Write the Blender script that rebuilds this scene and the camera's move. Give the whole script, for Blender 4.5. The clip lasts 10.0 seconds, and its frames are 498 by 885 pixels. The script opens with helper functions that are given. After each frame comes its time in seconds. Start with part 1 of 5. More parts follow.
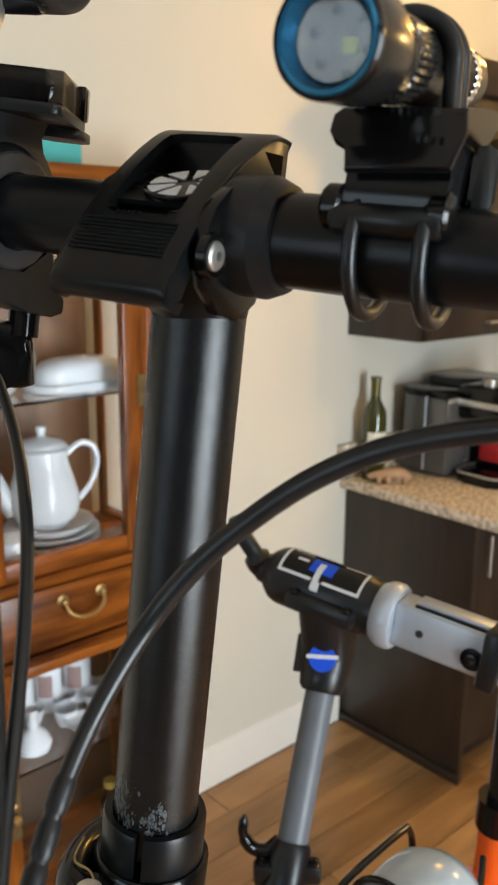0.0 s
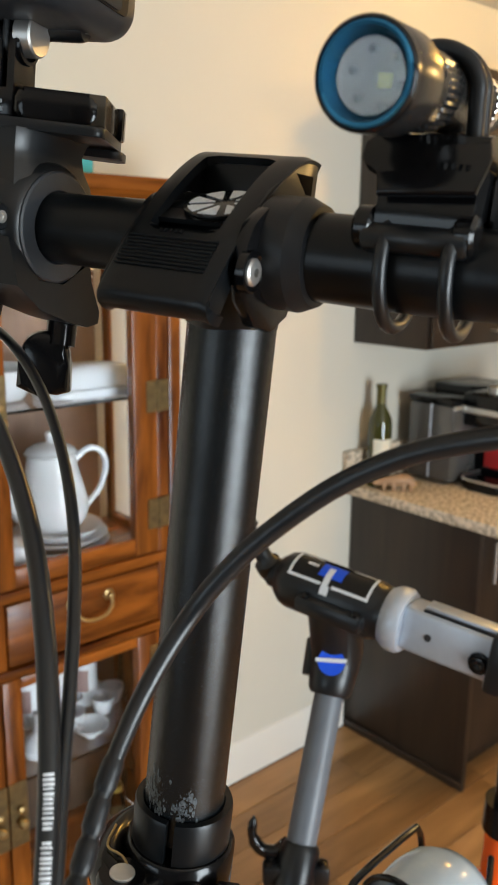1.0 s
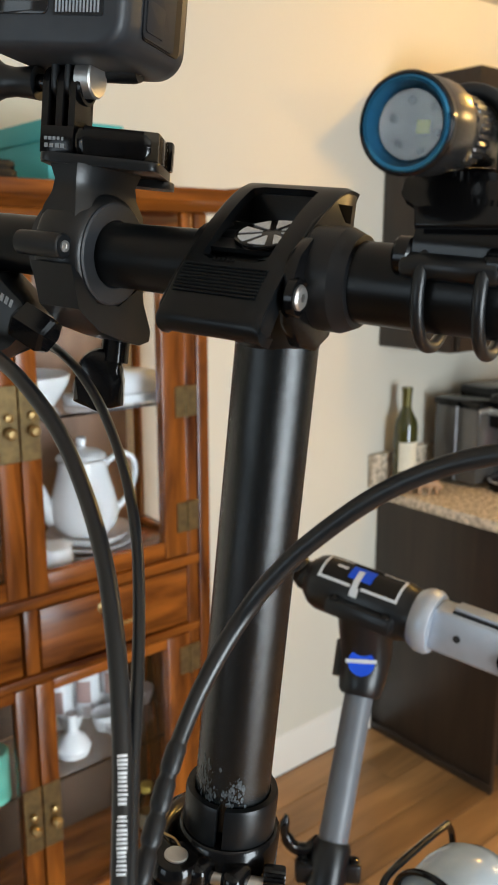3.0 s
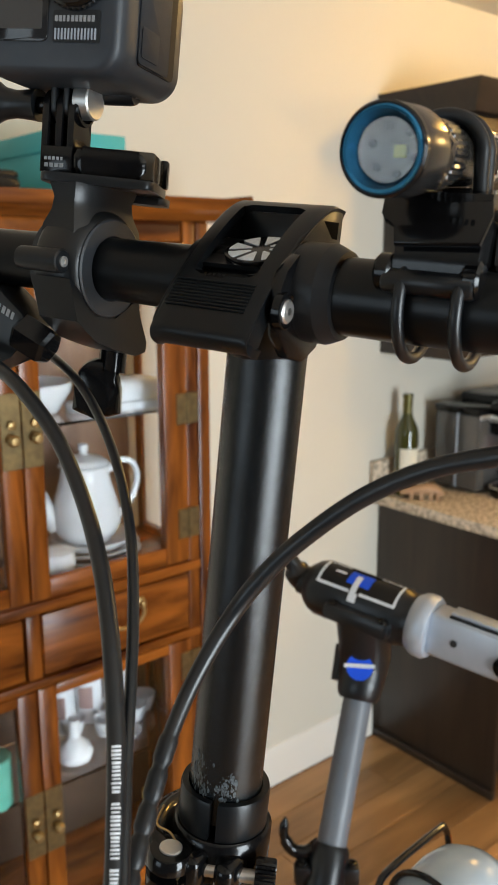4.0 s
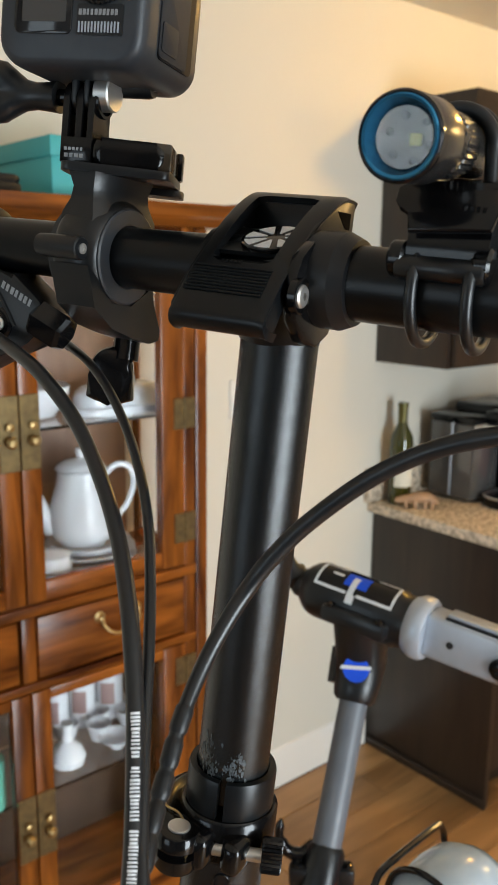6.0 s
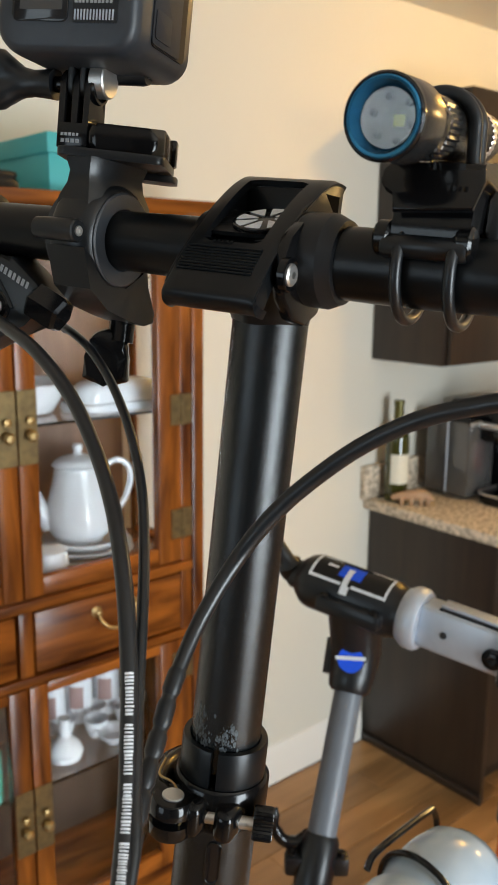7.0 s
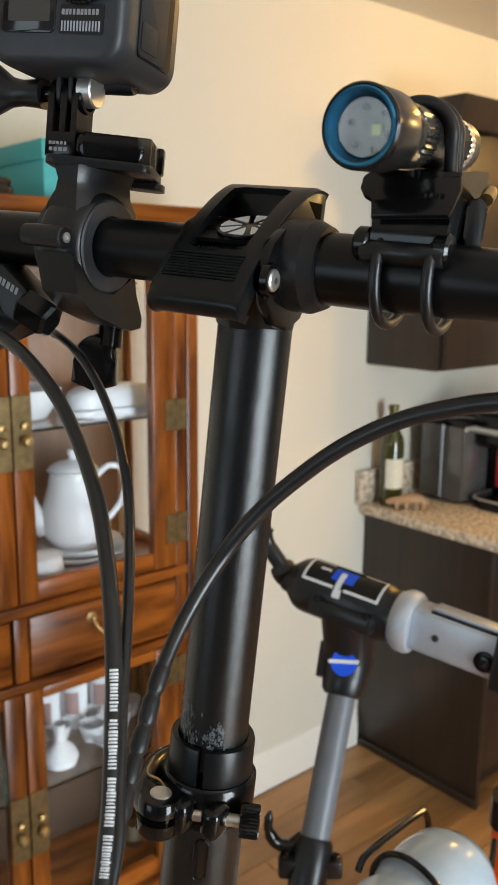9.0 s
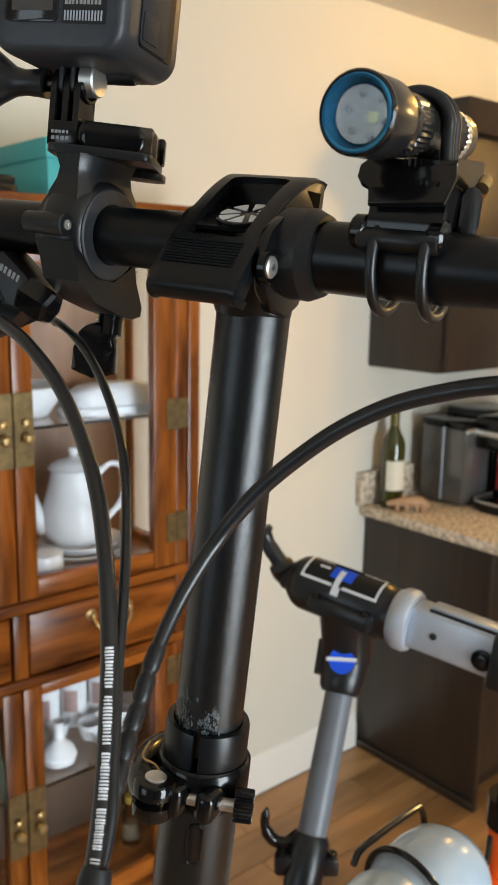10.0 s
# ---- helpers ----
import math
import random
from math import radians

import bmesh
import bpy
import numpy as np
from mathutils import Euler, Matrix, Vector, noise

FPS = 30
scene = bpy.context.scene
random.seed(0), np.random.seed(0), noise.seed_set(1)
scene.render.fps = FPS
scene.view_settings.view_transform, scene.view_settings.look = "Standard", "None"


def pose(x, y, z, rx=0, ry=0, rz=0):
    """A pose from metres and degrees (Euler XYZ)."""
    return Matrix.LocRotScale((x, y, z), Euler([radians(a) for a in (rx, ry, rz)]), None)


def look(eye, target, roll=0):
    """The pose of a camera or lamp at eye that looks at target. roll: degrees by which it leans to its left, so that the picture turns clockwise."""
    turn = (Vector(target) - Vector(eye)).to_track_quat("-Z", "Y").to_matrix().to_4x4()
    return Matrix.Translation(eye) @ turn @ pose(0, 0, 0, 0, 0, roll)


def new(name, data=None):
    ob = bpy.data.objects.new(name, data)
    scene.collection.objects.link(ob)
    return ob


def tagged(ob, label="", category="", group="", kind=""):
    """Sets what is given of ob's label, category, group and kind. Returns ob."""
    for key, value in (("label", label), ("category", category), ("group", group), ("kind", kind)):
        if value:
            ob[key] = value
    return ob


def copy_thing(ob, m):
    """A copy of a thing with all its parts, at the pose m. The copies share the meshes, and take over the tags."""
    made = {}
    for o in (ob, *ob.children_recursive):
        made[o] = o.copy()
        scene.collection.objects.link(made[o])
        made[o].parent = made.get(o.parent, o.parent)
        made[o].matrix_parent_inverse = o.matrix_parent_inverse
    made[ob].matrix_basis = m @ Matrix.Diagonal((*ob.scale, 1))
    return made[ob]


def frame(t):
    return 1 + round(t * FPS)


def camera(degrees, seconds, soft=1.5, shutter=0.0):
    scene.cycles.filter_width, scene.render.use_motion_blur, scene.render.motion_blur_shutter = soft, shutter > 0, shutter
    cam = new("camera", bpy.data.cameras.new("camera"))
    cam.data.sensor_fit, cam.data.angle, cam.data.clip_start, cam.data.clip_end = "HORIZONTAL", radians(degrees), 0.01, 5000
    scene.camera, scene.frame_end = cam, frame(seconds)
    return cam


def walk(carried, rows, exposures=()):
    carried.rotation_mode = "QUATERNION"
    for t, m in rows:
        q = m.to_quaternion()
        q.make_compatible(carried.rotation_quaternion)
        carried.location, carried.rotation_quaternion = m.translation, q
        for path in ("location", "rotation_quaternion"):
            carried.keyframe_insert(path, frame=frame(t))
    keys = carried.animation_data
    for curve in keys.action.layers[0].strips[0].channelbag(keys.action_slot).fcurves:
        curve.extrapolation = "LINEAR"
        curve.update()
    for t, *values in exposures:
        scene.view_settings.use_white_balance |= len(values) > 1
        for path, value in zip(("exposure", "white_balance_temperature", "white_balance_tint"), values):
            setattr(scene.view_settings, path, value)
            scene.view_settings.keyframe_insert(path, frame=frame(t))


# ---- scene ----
cam = camera(33.0, 10.0, soft=1.1)
cam.data.dof.use_dof, cam.data.dof.focus_distance, cam.data.dof.aperture_fstop = True, 0.37, 31.0
PATH = [
    (0, (0.006, 0.028, 1.689), (1.41, 1.373, 1.22), 0.5),
    (0.5, (-0.005, 0.022, 1.693), (1.406, 1.363, 1.236), 0.7),
    (1, (-0.012, 0.024, 1.692), (1.389, 1.377, 1.238), 0.7),
    (1.5, (-0.016, 0.024, 1.695), (1.372, 1.391, 1.241), 0.6),
    (2, (-0.016, 0.022, 1.697), (1.36, 1.401, 1.244), 0.4),
    (2.5, (-0.025, 0.021, 1.699), (1.341, 1.41, 1.247), 0.1),
    (4, (-0.039, 0.002, 1.703), (1.321, 1.404, 1.271), -0.1),
    (4.5, (-0.043, 0.003, 1.706), (1.322, 1.403, 1.286), 0.1),
    (5, (-0.049, 0.011, 1.698), (1.319, 1.409, 1.284), 0.3),
    (5.5, (-0.051, 0.007, 1.697), (1.32, 1.404, 1.287), 0.5),
    (7, (-0.058, -0.01, 1.687), (1.321, 1.38, 1.279), 0.6),
    (7.5, (-0.064, -0.011, 1.686), (1.316, 1.378, 1.279), 0.6),
    (8, (-0.065, -0.016, 1.687), (1.315, 1.374, 1.285), 0.5),
    (8.5, (-0.064, -0.011, 1.688), (1.319, 1.378, 1.29), 0.4),
    (9, (-0.059, -0.018, 1.687), (1.327, 1.368, 1.292), 0.5),
    (9.5, (-0.06, -0.019, 1.684), (1.329, 1.365, 1.292), 0.7),
    (10, (-0.061, -0.023, 1.681), (1.323, 1.367, 1.292), 1.0),
]
walk(cam, [(t, look(eye, target, roll)) for t, eye, target, roll in PATH])

# ---- world and light ----
world = bpy.data.worlds.new("sky")
scene.world = world
world.use_nodes = True
wn = world.node_tree.nodes
sky = wn.new("ShaderNodeTexSky")
sky.sky_type, sky.sun_disc, sky.sun_elevation, sky.sun_rotation = "NISHITA", False, radians(35), radians(200)
world.node_tree.links.new(sky.outputs[0], wn["Background"].inputs[0])
wn["Background"].inputs[1].default_value = 0.12
scene.view_settings.exposure = 0.0


def area_lamp(name, m, sx, sy, watts, colour):
    data = bpy.data.lights.new(name, "AREA")
    data.shape, data.size, data.size_y, data.energy, data.color = "RECTANGLE", sx, sy, watts, colour
    ob = new(name, data)
    ob.matrix_world = m
    return ob


def point_lamp(name, place, radius, watts, colour):
    data = bpy.data.lights.new(name, "POINT")
    data.shadow_soft_size, data.energy, data.color = radius, watts, colour
    ob = new(name, data)
    ob.location = place
    return ob


# daylight through the tall window opposite the cabinet wall
area_lamp("window_daylight", look((0.75, -2.97, 1.05), (0.75, 0.0, 1.05)), 1.2, 1.9, 149, (0.82, 0.93, 1.0))
# a second window in the west wall, behind the camera
area_lamp("window_daylight", look((-2.57, 0.1, 1.55), (0.0, 0.1, 1.55)), 1.2, 1.1, 9, (0.70, 0.86, 1.0))
# warm kitchen ceiling lamp beyond the wall units
point_lamp("kitchen_lamp", (2.502, 0.86, 2.446), 0.04, 20, (1.0, 0.54, 0.10))
# second warm lamp, unseen, added as fill to brighten the worktop
point_lamp("kitchen_lamp", (3.6, 0.1, 2.43), 0.06, 28, (1.0, 0.63, 0.22))


# ---- materials ----
def material(name, colour, rough=0.5, metal=0.0, second=None, scale=8.0, detail=4.0, mix=0.5, bump=0.0, bump_scale=200.0,
             stretch=(1, 1, 1), coat=0.0, rough_vary=0.0, spec=0.5, depth=0.3):
    m = bpy.data.materials.new(name)
    m.use_nodes = True
    nt = m.node_tree
    b = nt.nodes["Principled BSDF"]
    b.inputs["Base Color"].default_value = (*colour, 1)
    b.inputs["Roughness"].default_value = rough
    b.inputs["Metallic"].default_value = metal
    b.inputs["Coat Weight"].default_value = coat
    b.inputs["Specular IOR Level"].default_value = spec
    co = nt.nodes.new("ShaderNodeTexCoord")
    mp = nt.nodes.new("ShaderNodeMapping")
    mp.inputs["Scale"].default_value = stretch
    nt.links.new(co.outputs["Object"], mp.inputs[0])
    if second is not None or rough_vary:
        n = nt.nodes.new("ShaderNodeTexNoise")
        n.inputs["Scale"].default_value, n.inputs["Detail"].default_value = scale, detail
        nt.links.new(mp.outputs[0], n.inputs["Vector"])
        ramp = nt.nodes.new("ShaderNodeValToRGB")
        ramp.color_ramp.elements[0].position, ramp.color_ramp.elements[1].position = 0.5 - 0.25 / max(mix, 0.05) * 0.5, 0.5 + 0.25 / max(mix, 0.05) * 0.5
        ramp.color_ramp.elements[0].color = (*colour, 1)
        ramp.color_ramp.elements[1].color = (*(second or colour), 1)
        nt.links.new(n.outputs[0], ramp.inputs[0])
        nt.links.new(ramp.outputs[0], b.inputs["Base Color"])
        if rough_vary:
            mr = nt.nodes.new("ShaderNodeMapRange")
            mr.inputs["To Min"].default_value, mr.inputs["To Max"].default_value = max(0.02, rough - rough_vary), rough + rough_vary
            nt.links.new(n.outputs[0], mr.inputs[0])
            nt.links.new(mr.outputs[0], b.inputs["Roughness"])
    if bump:
        n2 = nt.nodes.new("ShaderNodeTexNoise")
        n2.inputs["Scale"].default_value, n2.inputs["Detail"].default_value = bump_scale, 3
        nt.links.new(mp.outputs[0], n2.inputs["Vector"])
        bp = nt.nodes.new("ShaderNodeBump")
        bp.inputs["Strength"].default_value, bp.inputs["Distance"].default_value = bump, depth / bump_scale
        nt.links.new(n2.outputs[0], bp.inputs["Height"])
        nt.links.new(bp.outputs[0], b.inputs["Normal"])
    return m


def wood(name, dark, light, rough, ring=18.0, stretch=(1, 1, 6), bump=0.05, per_object=0.0):
    """Stretched grain along one axis, with pores and a slow drift of tone."""
    m = bpy.data.materials.new(name)
    m.use_nodes = True
    nt = m.node_tree
    b = nt.nodes["Principled BSDF"]
    co = nt.nodes.new("ShaderNodeTexCoord")
    mp = nt.nodes.new("ShaderNodeMapping")
    mp.inputs["Scale"].default_value = tuple(1.0 / s for s in stretch)
    nt.links.new(co.outputs["Object"], mp.inputs[0])
    info = nt.nodes.new("ShaderNodeObjectInfo")
    add = nt.nodes.new("ShaderNodeVectorMath")
    add.operation = "ADD"
    mul = nt.nodes.new("ShaderNodeMath")
    mul.operation = "MULTIPLY"
    mul.inputs[1].default_value = 7.0
    nt.links.new(info.outputs["Random"], mul.inputs[0])
    nt.links.new(mp.outputs[0], add.inputs[0])
    nt.links.new(mul.outputs[0], add.inputs[1])
    n = nt.nodes.new("ShaderNodeTexNoise")
    n.inputs["Scale"].default_value, n.inputs["Detail"].default_value, n.inputs["Distortion"].default_value = ring, 8, 0.6
    nt.links.new(add.outputs[0], n.inputs["Vector"])
    ramp = nt.nodes.new("ShaderNodeValToRGB")
    ramp.color_ramp.elements[0].position, ramp.color_ramp.elements[1].position = 0.32, 0.68
    ramp.color_ramp.elements[0].color, ramp.color_ramp.elements[1].color = (*dark, 1), (*light, 1)
    nt.links.new(n.outputs[0], ramp.inputs[0])
    n3 = nt.nodes.new("ShaderNodeTexNoise")
    n3.inputs["Scale"].default_value, n3.inputs["Detail"].default_value = 3.0, 2
    nt.links.new(co.outputs["Object"], n3.inputs["Vector"])
    hsv = nt.nodes.new("ShaderNodeHueSaturation")
    mr = nt.nodes.new("ShaderNodeMapRange")
    mr.inputs["To Min"].default_value, mr.inputs["To Max"].default_value = 0.72, 1.25
    nt.links.new(n3.outputs[0], mr.inputs[0])
    val = mr.outputs[0]
    if per_object:
        mr2 = nt.nodes.new("ShaderNodeMapRange")
        mr2.inputs["To Min"].default_value, mr2.inputs["To Max"].default_value = 1 - per_object, 1 + per_object
        nt.links.new(info.outputs["Random"], mr2.inputs[0])
        mm = nt.nodes.new("ShaderNodeMath")
        mm.operation = "MULTIPLY"
        nt.links.new(val, mm.inputs[0])
        nt.links.new(mr2.outputs[0], mm.inputs[1])
        val = mm.outputs[0]
    nt.links.new(val, hsv.inputs["Value"])
    nt.links.new(ramp.outputs[0], hsv.inputs["Color"])
    nt.links.new(hsv.outputs[0], b.inputs["Base Color"])
    b.inputs["Roughness"].default_value = rough
    bp = nt.nodes.new("ShaderNodeBump")
    bp.inputs["Strength"].default_value, bp.inputs["Distance"].default_value = bump, 0.002
    nt.links.new(n.outputs[0], bp.inputs["Height"])
    nt.links.new(bp.outputs[0], b.inputs["Normal"])
    return m


def glass_material(name, colour=(1, 1, 1), rough=0.0, ior=1.45):
    m = bpy.data.materials.new(name)
    m.use_nodes = True
    b = m.node_tree.nodes["Principled BSDF"]
    b.inputs["Base Color"].default_value = (*colour, 1)
    b.inputs["Transmission Weight"].default_value = 1.0
    b.inputs["Roughness"].default_value, b.inputs["IOR"].default_value = rough, ior
    return m


WALL = material("cream_wall_paint", (0.70, 0.665, 0.575), 0.75, second=(0.66, 0.625, 0.535), scale=1.6, mix=0.3, bump=0.12, bump_scale=260)
# unseen walls, coloured dark so that the black parts reflect a dim room
DIM_WALL = material("unseen_wall_darkened", (0.16, 0.145, 0.13), 0.8, second=(0.14, 0.128, 0.115), scale=1.6, mix=0.3, bump=0.12, bump_scale=260)
CEILING = material("ceiling_paint", (0.80, 0.74, 0.64), 0.85, second=(0.77, 0.70, 0.60), scale=2, bump=0.1, bump_scale=300)
TRIM = material("white_trim_paint", (0.82, 0.79, 0.73), 0.4, second=(0.76, 0.73, 0.67), scale=5, mix=0.3)
FLOOR_WOOD = wood("hardwood_floor", (0.22, 0.112, 0.040), (0.40, 0.215, 0.085), 0.32, 14, (7, 1, 1), 0.04, 0.25)
CABINET_WOOD = wood("rosewood_stain", (0.050, 0.011, 0.0022), (0.37, 0.112, 0.016), 0.26, 20, (1, 1, 7), 0.04, 0.12)
CABINET_RAIL = wood("rosewood_stain_cross_grain", (0.050, 0.011, 0.0022), (0.37, 0.112, 0.016), 0.26, 20, (7, 1, 1), 0.04, 0.12)
ESPRESSO = wood("espresso_cabinet_wood", (0.016, 0.010, 0.007), (0.030, 0.019, 0.012), 0.38, 22, (1, 1, 9), 0.04)
GRANITE = material("speckled_granite", (0.36, 0.30, 0.23), 0.22, second=(0.74, 0.62, 0.47), scale=70, detail=6, mix=1.2)
BRASS = material("aged_brass", (0.30, 0.22, 0.10), 0.42, 0.9, second=(0.16, 0.115, 0.06), scale=60, rough_vary=0.12)
BRIGHT_BRASS = material("worn_bright_brass", (0.50, 0.36, 0.17), 0.42, 1.0, second=(0.40, 0.28, 0.12), scale=90, rough_vary=0.08)
PORCELAIN = material("white_porcelain", (0.60, 0.63, 0.65), 0.15, second=(0.55, 0.58, 0.61), scale=9, mix=0.3, coat=0.4)
TEAL = material("teal_card", (0.06, 0.42, 0.42), 0.6, second=(0.05, 0.37, 0.38), scale=6, bump=0.05)
PANE = glass_material("clear_pane")
SATIN_BLACK = material("satin_black_paint", (0.003, 0.0042, 0.0052), 0.23, second=(0.0045, 0.006, 0.0072), scale=1700, detail=2, mix=1.5, rough_vary=0.12, bump=0.8, bump_scale=2500, spec=0.55, depth=0.37)
MATTE_BLACK = material("matte_black_anodised", (0.003, 0.0038, 0.0048), 0.31, second=(0.0045, 0.0055, 0.0065), scale=60, bump=0.05, bump_scale=2500, rough_vary=0.06, spec=0.27)
BLACK_PLASTIC = material("black_moulded_plastic", (0.0045, 0.0056, 0.0070), 0.34, second=(0.007, 0.0082, 0.0096), scale=90, bump=0.08, bump_scale=2200, spec=0.45)
GLOSS_BLACK = material("gloss_black_plastic", (0.003, 0.003, 0.0034), 0.16, second=(0.0045, 0.0045, 0.005), scale=40, rough_vary=0.06, spec=0.34)
RUBBER = material("black_rubber", (0.007, 0.0078, 0.0092), 0.42, second=(0.010, 0.011, 0.0125), scale=120, bump=0.06, bump_scale=1600, spec=0.38)
CABLE_BLACK = material("cable_housing", (0.006, 0.0072, 0.009), 0.33, second=(0.008, 0.0095, 0.0115), scale=80, rough_vary=0.08, spec=0.5)
GREY_PLASTIC = material("slate_grey_plastic", (0.019, 0.0235, 0.030), 0.46, second=(0.025, 0.029, 0.035), scale=200, bump=0.06, bump_scale=2500)
STEEL = material("brushed_steel", (0.66, 0.65, 0.63), 0.38, 0.9, second=(0.56, 0.55, 0.53), scale=150, rough_vary=0.1)
ALUMINIUM = material("bare_aluminium", (0.48, 0.53, 0.60), 0.40, 0.45, second=(0.42, 0.46, 0.52), scale=40, rough_vary=0.1)
STAND_GREY = material("grey_stand_paint", (0.125, 0.137, 0.155), 0.45, second=(0.105, 0.115, 0.13), scale=30, rough_vary=0.08)
WHITE_INK = material("white_ink", (0.72, 0.74, 0.76), 0.6, second=(0.55, 0.57, 0.6), scale=900, mix=0.6)
GREY_INK = material("grey_ink", (0.30, 0.31, 0.32), 0.55, second=(0.22, 0.23, 0.24), scale=900, mix=0.6)
BLUE_INK = material("blue_sticker", (0.012, 0.075, 0.60), 0.6, second=(0.018, 0.09, 0.68), scale=50, spec=0.2)
ORANGE = material("orange_frame_paint", (0.85, 0.12, 0.012), 0.25, second=(0.78, 0.10, 0.010), scale=20, coat=0.5)


# ---- mesh helpers ----
def link(name, bm, mat, parent=None, label="", smooth=35):
    me = bpy.data.meshes.new(name)
    bmesh.ops.recalc_face_normals(bm, faces=bm.faces)
    bm.to_mesh(me)
    bm.free()
    for m in (mat if isinstance(mat, (list, tuple)) else [mat]):
        me.materials.append(m)
    if smooth:
        for p in me.polygons:
            p.use_smooth = True
        me.set_sharp_from_angle(angle=radians(smooth))
    ob = new(name, me)
    if parent is not None:
        ob.parent = parent
    if label:
        ob["label"] = label
    return ob


def part(name, bm, mat, parent, label="", smooth=35):
    return link(name, bm, mat, parent, label, smooth)


def thing(name, label, category, m=None, group="", kind=""):
    ob = new(name)
    ob.empty_display_size = 0.05
    if m is not None:
        ob.matrix_world = m
    return tagged(ob, label, category, group, kind)


def structure(ob, label, category):
    return tagged(ob, label, category, kind="structure")


def box(bm, x0, x1, y0, y1, z0, z1, bevel=0.0, m=None, seg=2, mat=0):
    r = bmesh.ops.create_cube(bm, size=1)
    vs = r["verts"]
    t = Matrix.Translation(((x0 + x1) / 2, (y0 + y1) / 2, (z0 + z1) / 2)) @ Matrix.Diagonal((x1 - x0, y1 - y0, z1 - z0, 1))
    bmesh.ops.transform(bm, matrix=t, verts=vs)
    fs = {f for v in vs for f in v.link_faces}
    if bevel:
        es = list({e for v in vs for e in v.link_edges})
        r = bmesh.ops.bevel(bm, geom=es, offset=bevel, segments=seg, affect="EDGES", profile=0.5)
        fs = {f for f in fs if f.is_valid} | set(r["faces"])
        vs = list({v for f in fs for v in f.verts})
    for f in fs:
        f.material_index = mat
    if m is not None:
        bmesh.ops.transform(bm, matrix=m, verts=vs)
    return bm


def a_box(*args, **kw):
    return box(bmesh.new(), *args, **kw)


def skin(bm, rings, closed_ring=True, caps=True, mat=0):
    rows = [[bm.verts.new(p) for p in ring] for ring in rings]
    n = len(rows[0])
    for a, b in zip(rows, rows[1:]):
        for i in range(n if closed_ring else n - 1):
            j = (i + 1) % n
            f = bm.faces.new((a[i], a[j], b[j], b[i]))
            f.material_index = mat
    if caps and closed_ring:
        for row in (rows[0], rows[-1]):
            f = bm.faces.new(row)
            f.material_index = mat
    return bm


def lathe(bm, profile, m=None, seg=32, caps=True, mat=0):
    """Revolve (radius, height) pairs about z, then move by m."""
    rings = []
    for r, h in profile:
        ring = [Vector((max(r, 1e-5) * math.cos(2 * math.pi * i / seg), max(r, 1e-5) * math.sin(2 * math.pi * i / seg), h)) for i in range(seg)]
        rings.append([m @ p for p in ring] if m is not None else ring)
    return skin(bm, rings, True, caps, mat)


def a_lathe(profile, m=None, seg=32, caps=True):
    return lathe(bmesh.new(), profile, m, seg, caps)


def along(p, q):
    """A pose at p whose z axis points to q."""
    p, q = Vector(p), Vector(q)
    return Matrix.Translation(p) @ (q - p).to_track_quat("Z", "Y").to_matrix().to_4x4()


def smooth_path(points, steps=8):
    """Catmull-Rom through the points."""
    P = [Vector(p) for p in points]
    P = [2 * P[0] - P[1]] + P + [2 * P[-1] - P[-2]]
    out = []
    for i in range(1, len(P) - 2):
        for s in range(steps):
            t = s / steps
            a, b, c, d = P[i - 1:i + 3]
            out.append(0.5 * (2 * b + (c - a) * t + (2 * a - 5 * b + 4 * c - d) * t * t + (3 * b - a - 3 * c + d) * t ** 3))
    out.append(P[-2])
    return out


def tube(bm, points, radius, seg=16, caps=True, mat=0):
    """Sweep a circle along points; radius is a number or a list."""
    pts = [Vector(p) for p in points]
    rings, side = [], None
    for i, p in enumerate(pts):
        d = (pts[min(i + 1, len(pts) - 1)] - pts[max(i - 1, 0)]).normalized()
        side = d.orthogonal().normalized() if side is None else (side - d * side.dot(d)).normalized()
        other = d.cross(side)
        r = radius[i] if isinstance(radius, (list, tuple)) else radius
        rings.append([p + r * (math.cos(2 * math.pi * k / seg) * side + math.sin(2 * math.pi * k / seg) * other) for k in range(seg)])
    return skin(bm, rings, True, caps, mat)


def a_tube(points, radius, seg=16, caps=True):
    return tube(bmesh.new(), points, radius, seg, caps)


def plate(bm, outline, z0, z1, m=None, bevel=0.0, mat=0):
    """Extrude a closed 2D outline from z0 to z1."""
    a = [bm.verts.new((x, y, z0)) for x, y in outline]
    b = [bm.verts.new((x, y, z1)) for x, y in outline]
    n = len(a)
    fs = [bm.faces.new(a), bm.faces.new(b)] + [bm.faces.new((a[i], a[(i + 1) % n], b[(i + 1) % n], b[i])) for i in range(n)]
    vs = a + b
    if bevel:
        rims = [e for f in fs[:2] for e in f.edges]
        r = bmesh.ops.bevel(bm, geom=rims, offset=bevel, segments=2, affect="EDGES", profile=0.5)
        fs = [f for f in fs if f.is_valid] + list(r["faces"])
        vs = list({v for f in fs for v in f.verts})
    for f in fs:
        f.material_index = mat
    if m is not None:
        bmesh.ops.transform(bm, matrix=m, verts=vs)
    return bm


def a_plate(*args, **kw):
    return plate(bmesh.new(), *args, **kw)


def rounded(x0, x1, y0, y1, r, n=5):
    """A rounded rectangle's outline."""
    out = []
    for cx, cy, a0 in ((x1 - r, y1 - r, 0), (x0 + r, y1 - r, 90), (x0 + r, y0 + r, 180), (x1 - r, y0 + r, 270)):
        for i in range(n + 1):
            a = radians(a0 + 90 * i / n)
            out.append((cx + r * math.cos(a), cy + r * math.sin(a)))
    return out


